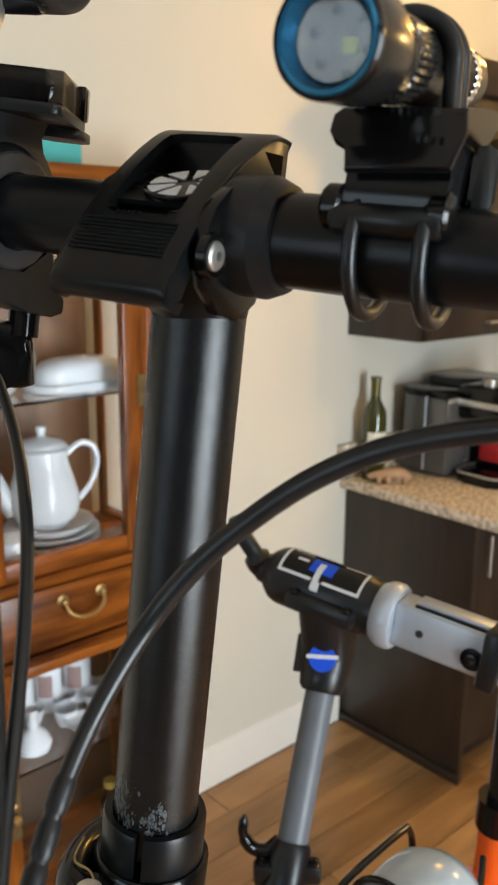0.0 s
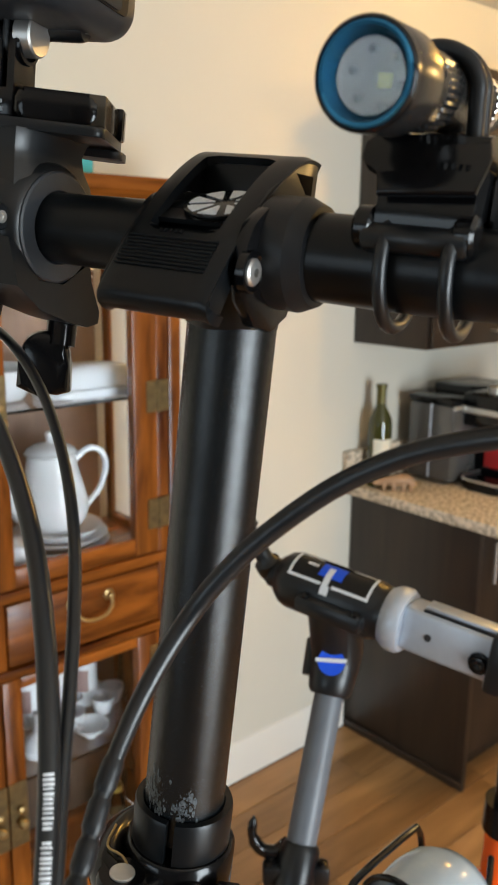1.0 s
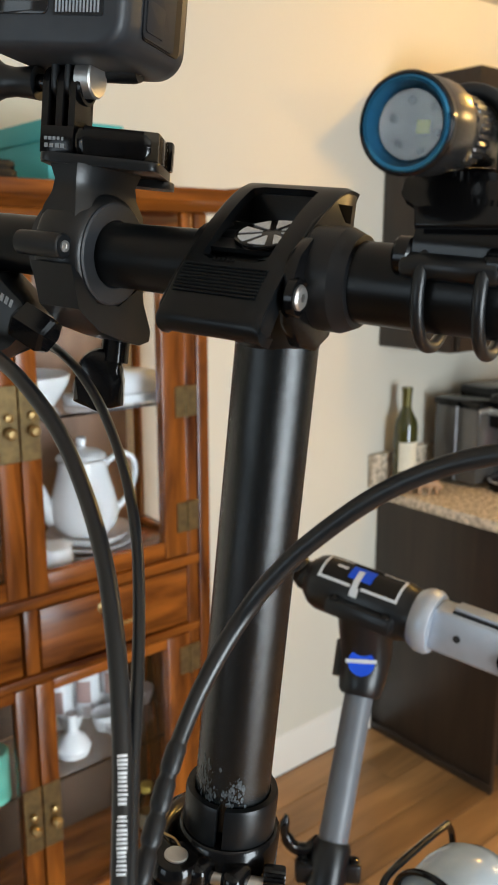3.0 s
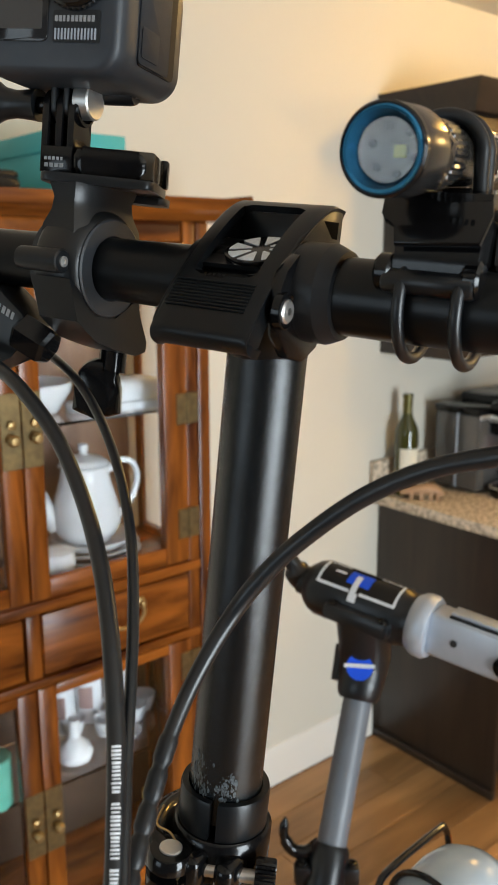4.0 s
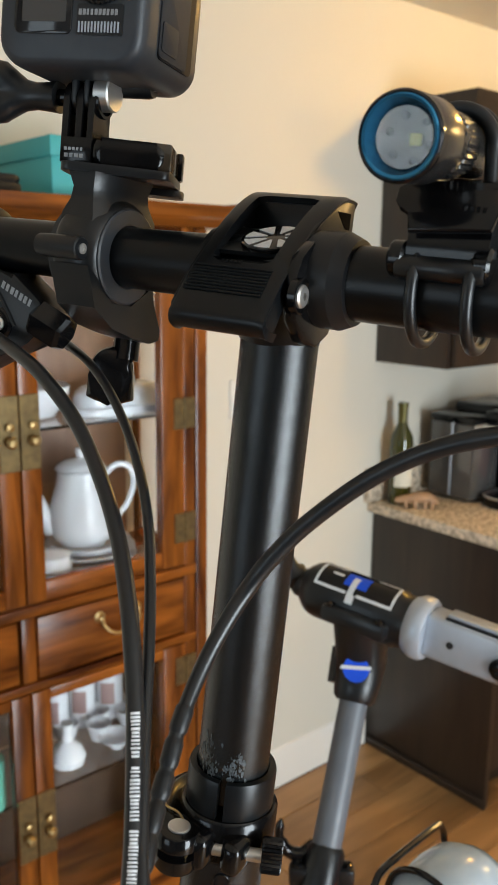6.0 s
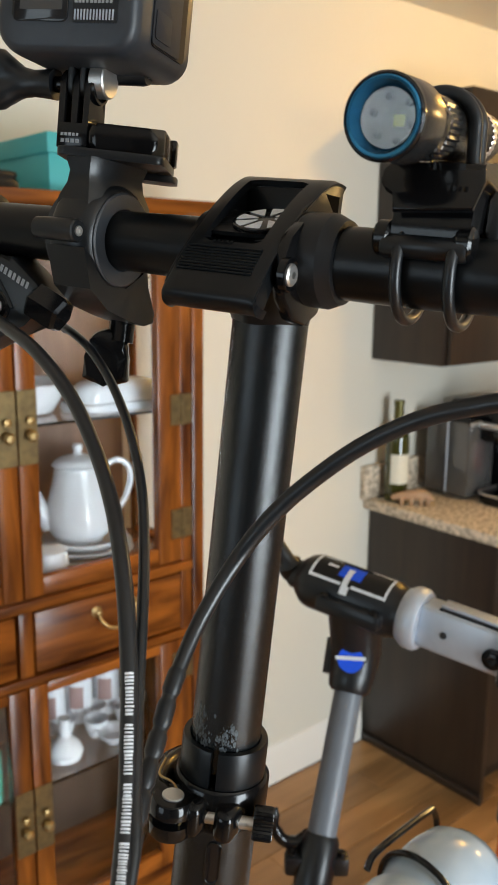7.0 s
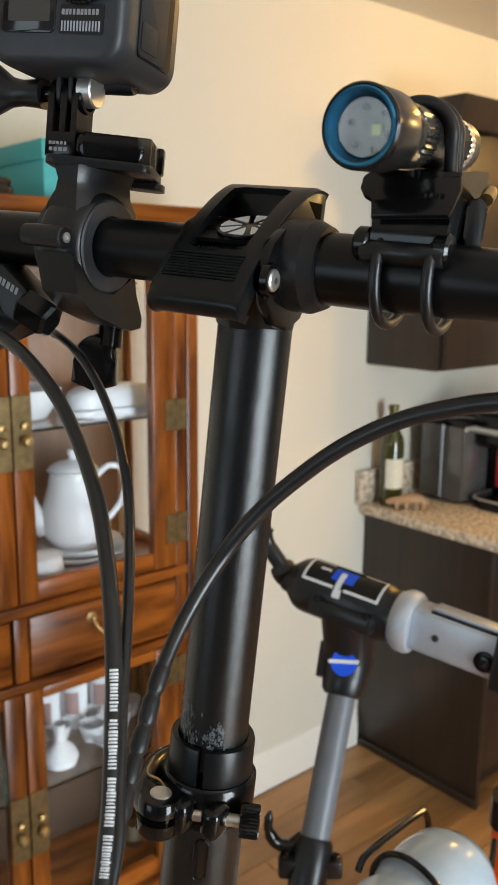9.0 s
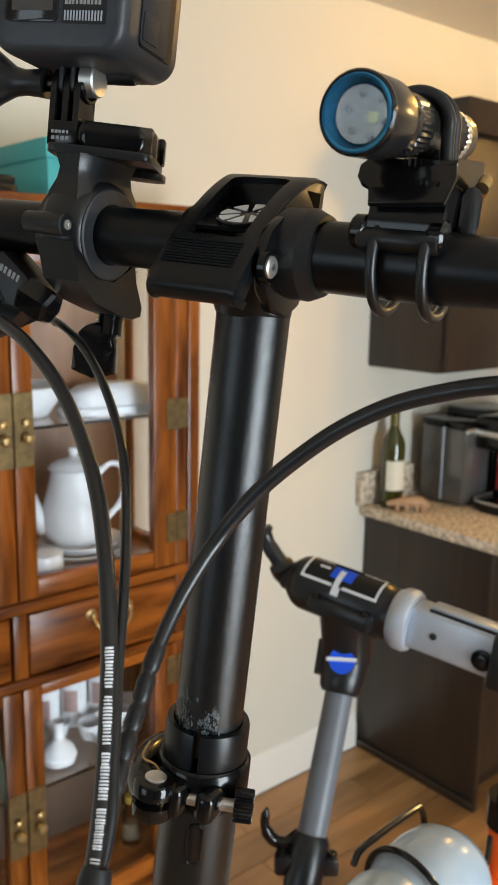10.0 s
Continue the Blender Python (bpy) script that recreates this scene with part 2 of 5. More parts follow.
def disc(r, n=24, sx=1.0, sy=1.0, cx=0.0, cy=0.0):
    return [(cx + r * sx * math.cos(2 * math.pi * i / n), cy + r * sy * math.sin(2 * math.pi * i / n)) for i in range(n)]


# ---- room ----
WY = 1.770          # face of the wall behind the cabinet and the counter
X0, X1, Y0, CEIL = -2.6, 5.2, -3.0, 2.506
structure(link("ceiling", a_box(X0 - 0.12, X1 + 0.12, Y0 - 0.12, WY + 0.12, CEIL, CEIL + 0.15), CEILING, smooth=0), "cream painted plaster ceiling over the room", "ceiling")
structure(link("wall_north", a_box(X0, X1, WY, WY + 0.12, -0.05, CEIL), WALL, smooth=0), "cream painted wall behind cabinet and counter", "wall")
structure(link("wall_east", a_box(X1, X1 + 0.12, Y0, WY + 0.12, -0.05, CEIL), WALL, smooth=0), "plain cream painted wall closing the kitchen", "wall")
west = bmesh.new()
VY0, VY1, VZ0, VZ1 = -0.55, 0.75, 0.95, 2.15
for b in ((Y0, VY0, -0.05, CEIL), (VY1, WY + 0.12, -0.05, CEIL), (VY0, VY1, -0.05, VZ0), (VY0, VY1, VZ1, CEIL)):
    box(west, X0 - 0.12, X0, b[0], b[1], b[2], b[3])
structure(link("wall_west", west, DIM_WALL, smooth=0), "unseen wall, coloured dark to dim reflections, with a second window opening", "wall")
south = bmesh.new()
WX0, WX1, WZ0, WZ1 = 0.1, 1.4, 0.05, 2.05
for b in ((X0, WX0, -0.05, CEIL), (WX1, X1, -0.05, CEIL), (WX0, WX1, -0.05, WZ0), (WX0, WX1, WZ1, CEIL)):
    box(south, b[0], b[1], Y0 - 0.12, Y0, b[2], b[3])
structure(link("wall_south", south, DIM_WALL, smooth=0), "unseen wall, coloured dark to dim reflections, with the window opening", "wall")
# the lower cabinet's shade is put into this darker copy of the wood
SHADED_BACKING = wood("shaded_interior_wood", (0.030, 0.019, 0.013), (0.058, 0.038, 0.026), 0.4, 12, (1, 1, 6), 0.03)
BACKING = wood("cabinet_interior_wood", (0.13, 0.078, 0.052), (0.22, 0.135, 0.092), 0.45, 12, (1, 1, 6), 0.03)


def plank_floor():
    """Boards that run along x; the near patch as single boards, the rest joined."""
    rnd = random.Random(4)
    base = structure(link("floor", a_box(X0, X1, Y0, WY, -0.05, -0.004), material("floor_joint", (0.06, 0.028, 0.012), 0.7), smooth=0), "warm brown hardwood plank floor with satin finish", "floor")
    width, meshes, far = 0.125, {}, bmesh.new()
    y = WY - 0.02
    while y > Y0:
        x = X0 - rnd.random()
        while x < X1:
            length = rnd.choice((0.7, 0.9, 1.2))
            a, b = max(x, X0), min(x + length, X1) - 0.002
            lo = max(y - width + 0.002, Y0)
            if b - a > 0.05:
                if a < 3.4 and b > 0.9 and y > 0.0:
                    key = (round(b - a, 3), round(y - lo, 3))
                    if key not in meshes:
                        bm = a_box(0, key[0], -key[1], 0, -0.02, 0, bevel=0.0015, seg=1)
                        me = bpy.data.meshes.new("plank")
                        bm.to_mesh(me)
                        bm.free()
                        me.materials.append(FLOOR_WOOD)
                        meshes[key] = me
                    ob = new("plank", meshes[key])
                    ob.parent = base
                    ob.location = (a, y, rnd.uniform(-0.0006, 0.0))
                else:
                    box(far, a, b, lo, y, -0.02, 0)
            x += length
        y -= width
    ob = part("planks", far, FLOOR_WOOD, base, "", 0)
    ob["kind"] = "stuff"


def baseboard(x0, x1):
    prof = [(0, 0), (-0.016, 0), (-0.016, 0.088), (-0.013, 0.097), (-0.013, 0.104), (-0.008, 0.116), (-0.005, 0.130), (0, 0.134)]
    bm = bmesh.new()
    skin(bm, [[(x, WY + y, z) for y, z in prof] for x in (x0, x1)])
    structure(link("baseboard", bm, TRIM, smooth=30), "white painted moulded baseboard along the wall", "baseboard")


def china_cabinet():
    F, L, R = 1.45, 0.300, 1.234
    C = (L + R) / 2
    D = WY - 0.012
    cab = thing("china_cabinet", "reddish rosewood glazed china cabinet with brass hinges against wall", "cabinet", Matrix.Translation((C, F, 0)))
    h, d = (R - L) / 2, D - F
    def P(name, args, mat=CABINET_WOOD, label="", bevel=0.003, parent=None):
        return part(name, a_box(*args, bevel=bevel), mat, parent or cab, label)
    # top, waist, bottom
    top = bmesh.new()
    skin(top, [[(x, y, z) for y, z in ((-0.05, 1.812), (-0.045, 1.80), (-0.03, 1.792), (-0.02, 1.778), (d, 1.778), (d, 1.826), (-0.05, 1.826))] for x in (-h - 0.085, h + 0.085)])
    part("top", top, CABINET_RAIL, cab)
    for s in (-1, 1):
        P("top_end", (s * (h + 0.087) - 0.004, s * (h + 0.087) + 0.004, -0.053, d, 1.79, 1.834), CABINET_WOOD)
        # corner posts
        a, b = sorted((s * h, s * (h - 0.034)))
        P("post", (a, b, -0.006, 0.045, 0.06, 1.778), bevel=0.006)
        a, b = sorted((s * (h - 0.0355), s * (h - 0.066)))
        P("post_strip", (a, b, -0.002, 0.04, 0.12, 1.778))
        a, b = sorted((s * h, s * (h - 0.014)))
        P("rear_post", (a, b, d - 0.030, d - 0.002, 0.06, 1.778))
        P("side_rail", (s * h - (0.03 if s > 0 else 0), s * h + (0 if s > 0 else 0.03), 0.045, d - 0.035, 1.70, 1.778))
        P("side_rail", (s * h - (0.03 if s > 0 else 0), s * h + (0 if s > 0 else 0.03), 0.045, d - 0.035, 0.80, 1.02))
        P("side_panel", (s * h - (0.022 if s > 0 else 0), s * h + (0 if s > 0 else 0.022), 0.045, d - 0.035, 0.20, 0.80))
        pane = part("side_pane", a_box(s * (h - 0.014) - 0.002, s * (h - 0.014) + 0.002, 0.045, d - 0.035, 1.02, 1.70), PANE, cab, "clear side glass", 0)
        pane.visible_shadow = False
        P("foot", (s * (h - 0.035) - 0.035, s * (h - 0.035) + 0.035, 0, 0.06, 0.0, 0.06), bevel=0.008)
        P("rear_foot", (s * (h - 0.03) - 0.03, s * (h - 0.03) + 0.03, d - 0.06, d, 0.0, 0.06), bevel=0.008)
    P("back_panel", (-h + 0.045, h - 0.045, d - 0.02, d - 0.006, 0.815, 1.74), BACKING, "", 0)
    P("lower_back_panel", (-h + 0.014, h - 0.014, d - 0.02, d - 0.006, 0.15, 0.80), SHADED_BACKING, "", 0)
    P("bottom_rail", (-h + 0.07, h - 0.07, 0.004, 0.04, 0.12, 0.2), CABINET_RAIL)
    P("bottom_board", (-h + 0.022, h - 0.022, 0.045, d - 0.02, 0.17, 0.2), CABINET_RAIL)
    P("head_rail", (-h + 0.07, h - 0.07, 0.003, 0.04, 1.735, 1.778), CABINET_RAIL)
    P("waist_moulding", (-h + 0.036, h - 0.036, -0.009, 0.002, 0.978, 1.002), CABINET_RAIL, bevel=0.003)
    P("waist_rail", (-h + 0.067, h - 0.067, 0.003, 0.04, 0.972, 1.004), CABINET_RAIL)
    P("upper_floor", (-h + 0.022, h - 0.022, 0.045, d - 0.02, 0.985, 1.008), CABINET_RAIL)
    P("lower_ceiling", (-h + 0.022, h - 0.022, 0.045, d - 0.02, 0.806, 0.819), CABINET_RAIL)
    P("drawer_rail", (-h + 0.036, h - 0.036, -0.007, 0.04, 0.809, 0.829), CABINET_RAIL, bevel=0.003)
    P("drawer_divider", (-0.014, 0.018, -0.002, 0.04, 0.830, 0.975))
    pane = part("glass_shelf", a_box(-h + 0.04, h - 0.04, 0.05, d - 0.03, 1.356, 1.362), PANE, cab, "clear glass shelf", 0)
    pane.visible_shadow = False
    pane = part("glass_shelf", a_box(-h + 0.04, h - 0.04, 0.05, d - 0.03, 0.520, 0.528), PANE, cab, "clear glass shelf", 0)
    pane.visible_shadow = False
    for s in (-1, 1):
        # drawer
        x0, x1 = sorted((s * 0.021, s * (h - 0.068)))
        dr = P("drawer", (x0, x1, -0.004, 0.03, 0.834, 0.972), CABINET_RAIL, "", 0.005)
        cx = (x0 + x1) / 2 + 0.006
        bail = a_tube(smooth_path([(cx - 0.047, -0.014, 0.934), (cx - 0.043, -0.024, 0.916), (cx - 0.02, -0.029, 0.899), (cx + 0.02, -0.029, 0.899), (cx + 0.043, -0.024, 0.916), (cx + 0.047, -0.014, 0.934)], 5), 0.0042, 10)
        part("bail_handle", bail, BRIGHT_BRASS, dr, "curved brass bail handle")
        for e in (-1, 1):
            part("rosette", a_lathe([(0.0, -0.003), (0.013, -0.001), (0.013, 0.003), (0.007, 0.006), (0.006, 0.016), (0, 0.018)], along((cx + e * 0.047, -0.003, 0.935), (cx + e * 0.047, -1, 0.935)), 14), BRIGHT_BRASS, dr, "round brass rosette")
        # doors, upper and lower
        for z0, z1, zl, hz in ((1.006, 1.732, 1.368, (1.368, 1.098)), (0.205, 0.806, 0.492, (0.739, 0.29))):
            w0, w1 = 0.002, h - 0.0665
            door = thing("door", "", "")
            door.parent = cab
            del_keys = [k for k in ("label", "category") if k in door]
            for k in del_keys:
                del door[k]
            def X(a, b):
                return sorted((s * a, s * b))
            a, b = X(w0, w0 + 0.043)
            part("stile", a_box(a, b, -0.006, 0.022, z0, z1, bevel=0.003), CABINET_WOOD, door)
            a, b = X(w1 - 0.0625, w1)
            part("stile", a_box(a, b, -0.006, 0.022, z0, z1, bevel=0.003), CABINET_WOOD, door)
            a, b = X(w0 + 0.043, w1 - 0.0625)
            part("rail", a_box(a, b, -0.004, 0.022, z0, z0 + 0.04, bevel=0.003), CABINET_RAIL, door)
            part("rail", a_box(a, b, -0.004, 0.022, z1 - (0.034 if z1 > 1 else 0.025), z1, bevel=0.003), CABINET_RAIL, door)
            pane = part("pane", a_box(a, b, 0.006, 0.009, z0 + 0.04, z1 - (0.034 if z1 > 1 else 0.025)), PANE, door, "clear glass", 0)
            pane.visible_shadow = False
            # brass: lock plate with knob, hinges
            c = s * 0.0225
            part("lock_plate", a_box(c - 0.021, c + 0.021, -0.0095, -0.0055, zl - 0.076, zl + 0.077, bevel=0.001, seg=1), BRASS, door, "aged brass lock plate")
            part("knob", a_lathe([(0.004, 0), (0.004, 0.008), (0.010, 0.012), (0.012, 0.020), (0.008, 0.026), (0, 0.027)], along((c + s * 0.002, -0.009, zl - 0.014), (c + s * 0.002, -1, zl - 0.014)), 14), BRIGHT_BRASS, door, "drop-shaped brass knob")
            part("knob", a_lathe([(0.003, 0), (0.003, 0.006), (0.008, 0.009), (0.008, 0.014), (0, 0.017)], along((c + s * 0.002, -0.009, zl + 0.016), (c + s * 0.002, -1, zl + 0.016)), 12), BRIGHT_BRASS, door)
            for z in hz:
                for e0, e1 in ((w1 - 0.03, w1 - 0.001), (w1 + 0.001, w1 + 0.028)):
                    a, b = X(e0, e1)
                    part("hinge_leaf", a_box(a, b, -0.0095, -0.0045, z - 0.035, z + 0.035, bevel=0.001, seg=1), BRASS, door, "aged brass hinge leaf")
                part("hinge_pin", a_lathe([(0.004, -0.036), (0.004, 0.036)], Matrix.Translation((s * w1, -0.010, z)), 10), BRASS, door)
    return cab


def teapot():
    for k, (r, z) in enumerate(((0.118, 1.008), (0.112, 1.024), (0.098, 1.040))):
        m = Matrix.Translation((0.992 + 0.003 * k, 1.60, z))
        tagged(link("plate", a_lathe([(0.045, 0), (0.075, 0.003), (r - 0.004, 0.020), (r, 0.025), (r - 0.004, 0.026), (r - 0.02, 0.020), (0.06, 0.012), (0, 0.012)], m, 44), PORCELAIN), "white porcelain plate stacked under the teapot", "plate", "stacked plates")
    pot = thing("teapot", "tall white porcelain teapot with lid and loop handle", "teapot", Matrix.Translation((0.984, 1.60, 1.054)) @ pose(0, 0, 0, 0, 0, -18))
    part("body", a_lathe([(0.048, 0), (0.054, 0.002), (0.056, 0.010), (0.066, 0.018), (0.076, 0.035), (0.080, 0.055), (0.077, 0.080), (0.068, 0.115), (0.059, 0.145), (0.055, 0.165), (0.054, 0.178), (0.060, 0.183), (0.055, 0.186), (0, 0.186)], None, 48), PORCELAIN, pot)
    part("lid", a_lathe([(0.057, 0.187), (0.054, 0.192), (0.038, 0.201), (0.012, 0.206), (0.008, 0.212), (0.012, 0.220), (0.011, 0.230), (0, 0.233)], None, 32), PORCELAIN, pot)
    part("spout", a_tube(smooth_path([(-0.066, 0, 0.045), (-0.088, 0, 0.075), (-0.098, 0, 0.105), (-0.106, 0, 0.130), (-0.120, 0, 0.142)], 5), [0.026 - 0.016 * i / 20 for i in range(21)], 16), PORCELAIN, pot)
    part("handle", a_tube(smooth_path([(0.053, 0, 0.162), (0.085, 0, 0.186), (0.114, 0, 0.176), (0.124, 0, 0.140), (0.108, 0, 0.090), (0.074, 0, 0.050)], 6), 0.0072, 14), PORCELAIN, pot)
    small = tagged(link("sugar_bowl", a_lathe([(0.025, 0), (0.04, 0.01), (0.046, 0.035), (0.042, 0.06), (0.044, 0.064), (0.03, 0.07), (0, 0.072)], Matrix.Translation((0.868, 1.535, 1.008)), 28), PORCELAIN), "small white porcelain sugar bowl beside the teapot", "bowl")


def covered_dish():
    m = Matrix.Translation((1.090, 1.60, 1.362)) @ Matrix.Scale(1.12, 4)
    dish = thing("butter_dish", "white porcelain covered dish on the glass shelf", "dish", m)
    part("tray", a_plate(rounded(-0.12, 0.12, -0.06, 0.06, 0.05, 6), 0, 0.016, bevel=0.005), PORCELAIN, dish)
    bm = bmesh.new()
    rings = []
    for k, z in ((1.0, 0.016), (1.0, 0.03), (0.95, 0.045), (0.8, 0.056), (0.5, 0.062), (0.1, 0.064)):
        rings.append([(x * k, y * k, z) for x, y in rounded(-0.10, 0.10, -0.045, 0.045, 0.04, 6)])
    skin(bm, rings)
    part("cover", bm, PORCELAIN, dish)
    bowl = tagged(link("serving_bowl", a_lathe([(0.035, 0), (0.06, 0.004), (0.09, 0.05), (0.094, 0.07), (0.09, 0.072), (0.084, 0.05), (0, 0.01)], Matrix.Translation((0.88, 1.64, 1.362)), 32), PORCELAIN), "white porcelain serving bowl on the glass shelf", "bowl")


def cups():
    cup = [(0.018, 0), (0.026, 0.002), (0.036, 0.03), (0.040, 0.055), (0.0375, 0.055), (0.033, 0.03), (0.02, 0.006), (0, 0.005)]
    z = 0.528
    first = tagged(link("teacup", a_lathe(cup, None, 24), PORCELAIN), "small white porcelain teacup on the lower shelf", "cup", "teacups in the cabinet")
    first.matrix_world = pose(1.02, 1.615, z) @ Matrix.Scale(0.8, 4)
    for x, y, zz in ((1.05, 1.675, z), (1.115, 1.63, z), (0.955, 1.665, z), (1.12, 1.695, z), (0.87, 1.665, z), (1.16, 1.66, z)):
        copy_thing(first, pose(x, y, zz))
    saucer = tagged(link("shallow_bowl", a_lathe([(0.02, 0), (0.024, 0.008), (0.05, 0.03), (0.056, 0.04), (0.052, 0.04), (0.03, 0.016), (0, 0.012)], pose(1.035, 1.555, z) @ Matrix.Scale(0.8, 4), 28), PORCELAIN), "shallow white porcelain bowl on the lower shelf", "bowl")
    car = tagged(link("carafe", a_lathe([(0.03, 0), (0.045, 0.01), (0.05, 0.03), (0.038, 0.055), (0.016, 0.075), (0.013, 0.11), (0.017, 0.128), (0.012, 0.128), (0, 0.12)], pose(0.905, 1.56, z) @ Matrix.Scale(0.86, 4), 28), PORCELAIN), "white porcelain flask with a narrow neck", "flask")
    ink = material("dark_print", (0.24, 0.16, 0.15), 0.4)
    for k, (x, y) in enumerate(((0.945, 1.705), (1.025, 1.71), (1.105, 1.705))):
        mug = thing("tall_mug", "tall white mug with a dark printed panel", "mug", pose(x, y, z, 0, 0, -40), "printed mugs")
        part("body", a_lathe([(0.032, 0), (0.036, 0.004), (0.036, 0.128), (0.0335, 0.128), (0.033, 0.01), (0, 0.008)], None, 28), PORCELAIN, mug)
        bm = bmesh.new()
        skin(bm, [[(0.0366 * math.cos(a), 0.0366 * math.sin(a), zz) for a in [radians(-120 + 60 * i / 8) for i in range(9)]] for zz in (0.045, 0.105)], closed_ring=False, caps=False)
        part("printed_panel", bm, ink, mug, "dark printed panel")
    jar = thing("spirit_bottle", "stout glass jar with yellow cap at cabinet bottom", "jar", pose(1.120, 1.585, 0.2) @ Matrix.Scale(0.72, 4))
    amber = glass_material("amber_glass", (0.95, 0.85, 0.55))
    part("body", a_lathe([(0.03, 0), (0.034, 0.004), (0.034, 0.13), (0.02, 0.16), (0.02, 0.17), (0, 0.17)], None, 24), amber, jar)
    part("cap", a_lathe([(0.023, 0.17), (0.023, 0.195), (0, 0.197)], None, 24), material("yellow_cap", (0.30, 0.21, 0.04), 0.4), jar)
    part("label", a_lathe([(0.0347, 0.03), (0.0347, 0.09)], None, 24, False), material("dull_label", (0.09, 0.08, 0.055), 0.7), jar)
    tin = tagged(link("green_tin", a_lathe([(0.04, 0), (0.042, 0.003), (0.042, 0.11), (0.038, 0.114), (0, 0.115)], pose(0.690, 1.53, z), 28), material("jade_glaze", (0.09, 0.36, 0.27), 0.25, second=(0.13, 0.42, 0.33), scale=40)), "jade green glazed tin behind the door glass", "tin")


def teal_box():
    b = thing("storage_box", "teal cardboard storage box with lid on top of cabinet", "box", pose(0.872, 1.470, 1.826))
    part("body", a_box(0, 0.165, 0, 0.285, 0, 0.078, bevel=0.002), TEAL, b)
    part("lid", a_box(-0.004, 0.169, -0.004, 0.289, 0.078, 0.117, bevel=0.002), TEAL, b)
    c = thing("glasses_case", "small black case lying on the cabinet top", "case", pose(0.70, 1.452, 1.826, 0, 0, 6))
    part("base", a_plate(rounded(-0.10, 0.10, -0.02, 0.02, 0.018), 0, 0.018, bevel=0.004), BLACK_PLASTIC, c)
    part("lid", a_plate(rounded(-0.098, 0.098, -0.019, 0.019, 0.017), 0.0185, 0.034, bevel=0.008), BLACK_PLASTIC, c)


def kitchen():
    cx, cy = 2.197, 1.252
    base = thing("base_cabinet", "espresso brown kitchen base cabinet with plain end panel", "cabinet", pose(cx, cy, 0))
    part("end_panel", a_box(0, 0.02, 0.0, WY - cy - 0.004, 0.0, 0.878, bevel=0.0015), ESPRESSO, base)
    part("carcass", a_box(0.02, 1.9, 0.03, WY - cy - 0.004, 0.10, 0.876), ESPRESSO, base)
    part("toe_kick", a_box(0.02, 1.9, 0.075, 0.09, 0.0, 0.10), ESPRESSO, base)
    part("base_moulding", a_box(-0.010, 0.0, -0.008, WY - cy - 0.004, 0.0, 0.03, bevel=0.003), ESPRESSO, base)
    for i in range(4):
        d = part("door", a_box(0.024 + i * 0.47, 0.024 + i * 0.47 + 0.462, 0.008, 0.03, 0.11, 0.87, bevel=0.003), ESPRESSO, base)
        part("handle", a_tube([(0.06 + i * 0.47, -0.02, 0.70), (0.06 + i * 0.47, -0.02, 0.83)], 0.005, 10), STEEL, d, "brushed steel bar handle")
    slab = thing("worktop", "speckled beige granite worktop with low backsplash", "worktop", pose(cx, cy, 0))
    part("slab", a_box(-0.034, 1.95, -0.10, WY - cy - 0.002, 0.879, 0.915, bevel=0.006), GRANITE, slab)
    part("backsplash", a_box(-0.052, 1.95, WY - cy - 0.024, WY - cy - 0.002, 0.9152, 1.03, bevel=0.003), GRANITE, slab)
    ux, uy = 2.178, 1.480
    up = thing("wall_cabinet", "espresso brown wall cabinet with flared crown moulding", "cabinet", pose(ux, uy, 0))
    part("carcass", a_box(0, 1.9, 0.0, WY - uy - 0.003, 1.393, 2.125, bevel=0.002), ESPRESSO, up)
    crown = bmesh.new()
    prof = ((0.0, 2.105), (0.006, 2.110), (0.013, 2.128), (0.040, 2.166), (0.047, 2.186), (0.0, 2.186))
    skin(crown, [[(-o, WY - uy - 0.003, z) for o, z in prof], [(-o, -o - 0.04, z) for o, z in prof], [(1.9, -o - 0.04, z) for o, z in prof]])
    part("crown", crown, ESPRESSO, up)
    for i in range(4):
        d = part("door", a_box(0.012 + i * 0.472, 0.012 + i * 0.472 + 0.464, -0.022, -0.002, 1.398, 2.100, bevel=0.003), ESPRESSO, up)
        part("handle", a_tube([(0.30 + i * 0.472, -0.045, 1.440), (0.43 + i * 0.472, -0.045, 1.440)], 0.005, 10), STEEL, d, "brushed steel bar handle")
        for x in (0.31, 0.42):
            part("handle_post", a_tube([(x + i * 0.472, -0.045, 1.440), (x + i * 0.472, -0.02, 1.440)], 0.004, 8), STEEL, d)
    # wine bottle
    wb = thing("wine_bottle", "olive green wine bottle with blank cream label", "bottle", pose(2.240, 1.692, 0.915) @ Matrix.Diagonal((1.06, 1.06, 1.13, 1)))
    part("body", a_lathe([(0.02, 0.004), (0.034, 0), (0.0375, 0.006), (0.0375, 0.185), (0.034, 0.205), (0.018, 0.235), (0.0145, 0.25), (0.0145, 0.29), (0.0165, 0.292), (0.0165, 0.302), (0.012, 0.303), (0, 0.30)], None, 32), material("dark_olive_glass", (0.035, 0.036, 0.006), 0.08, second=(0.045, 0.045, 0.008), scale=12, coat=0.5), wb)
    part("foil", a_lathe([(0.0152, 0.245), (0.0152, 0.291), (0.0172, 0.292), (0.0172, 0.3035), (0, 0.304)], None, 24), material("olive_foil", (0.10, 0.085, 0.02), 0.3, 0.5), wb)
    lab = bmesh.new()
    skin(lab, [[(0.038 * math.cos(a), 0.038 * math.sin(a), z) for a in [radians(-170 + 105 * i / 12) for i in range(13)]] for z in (0.055, 0.145)], closed_ring=False, caps=False)
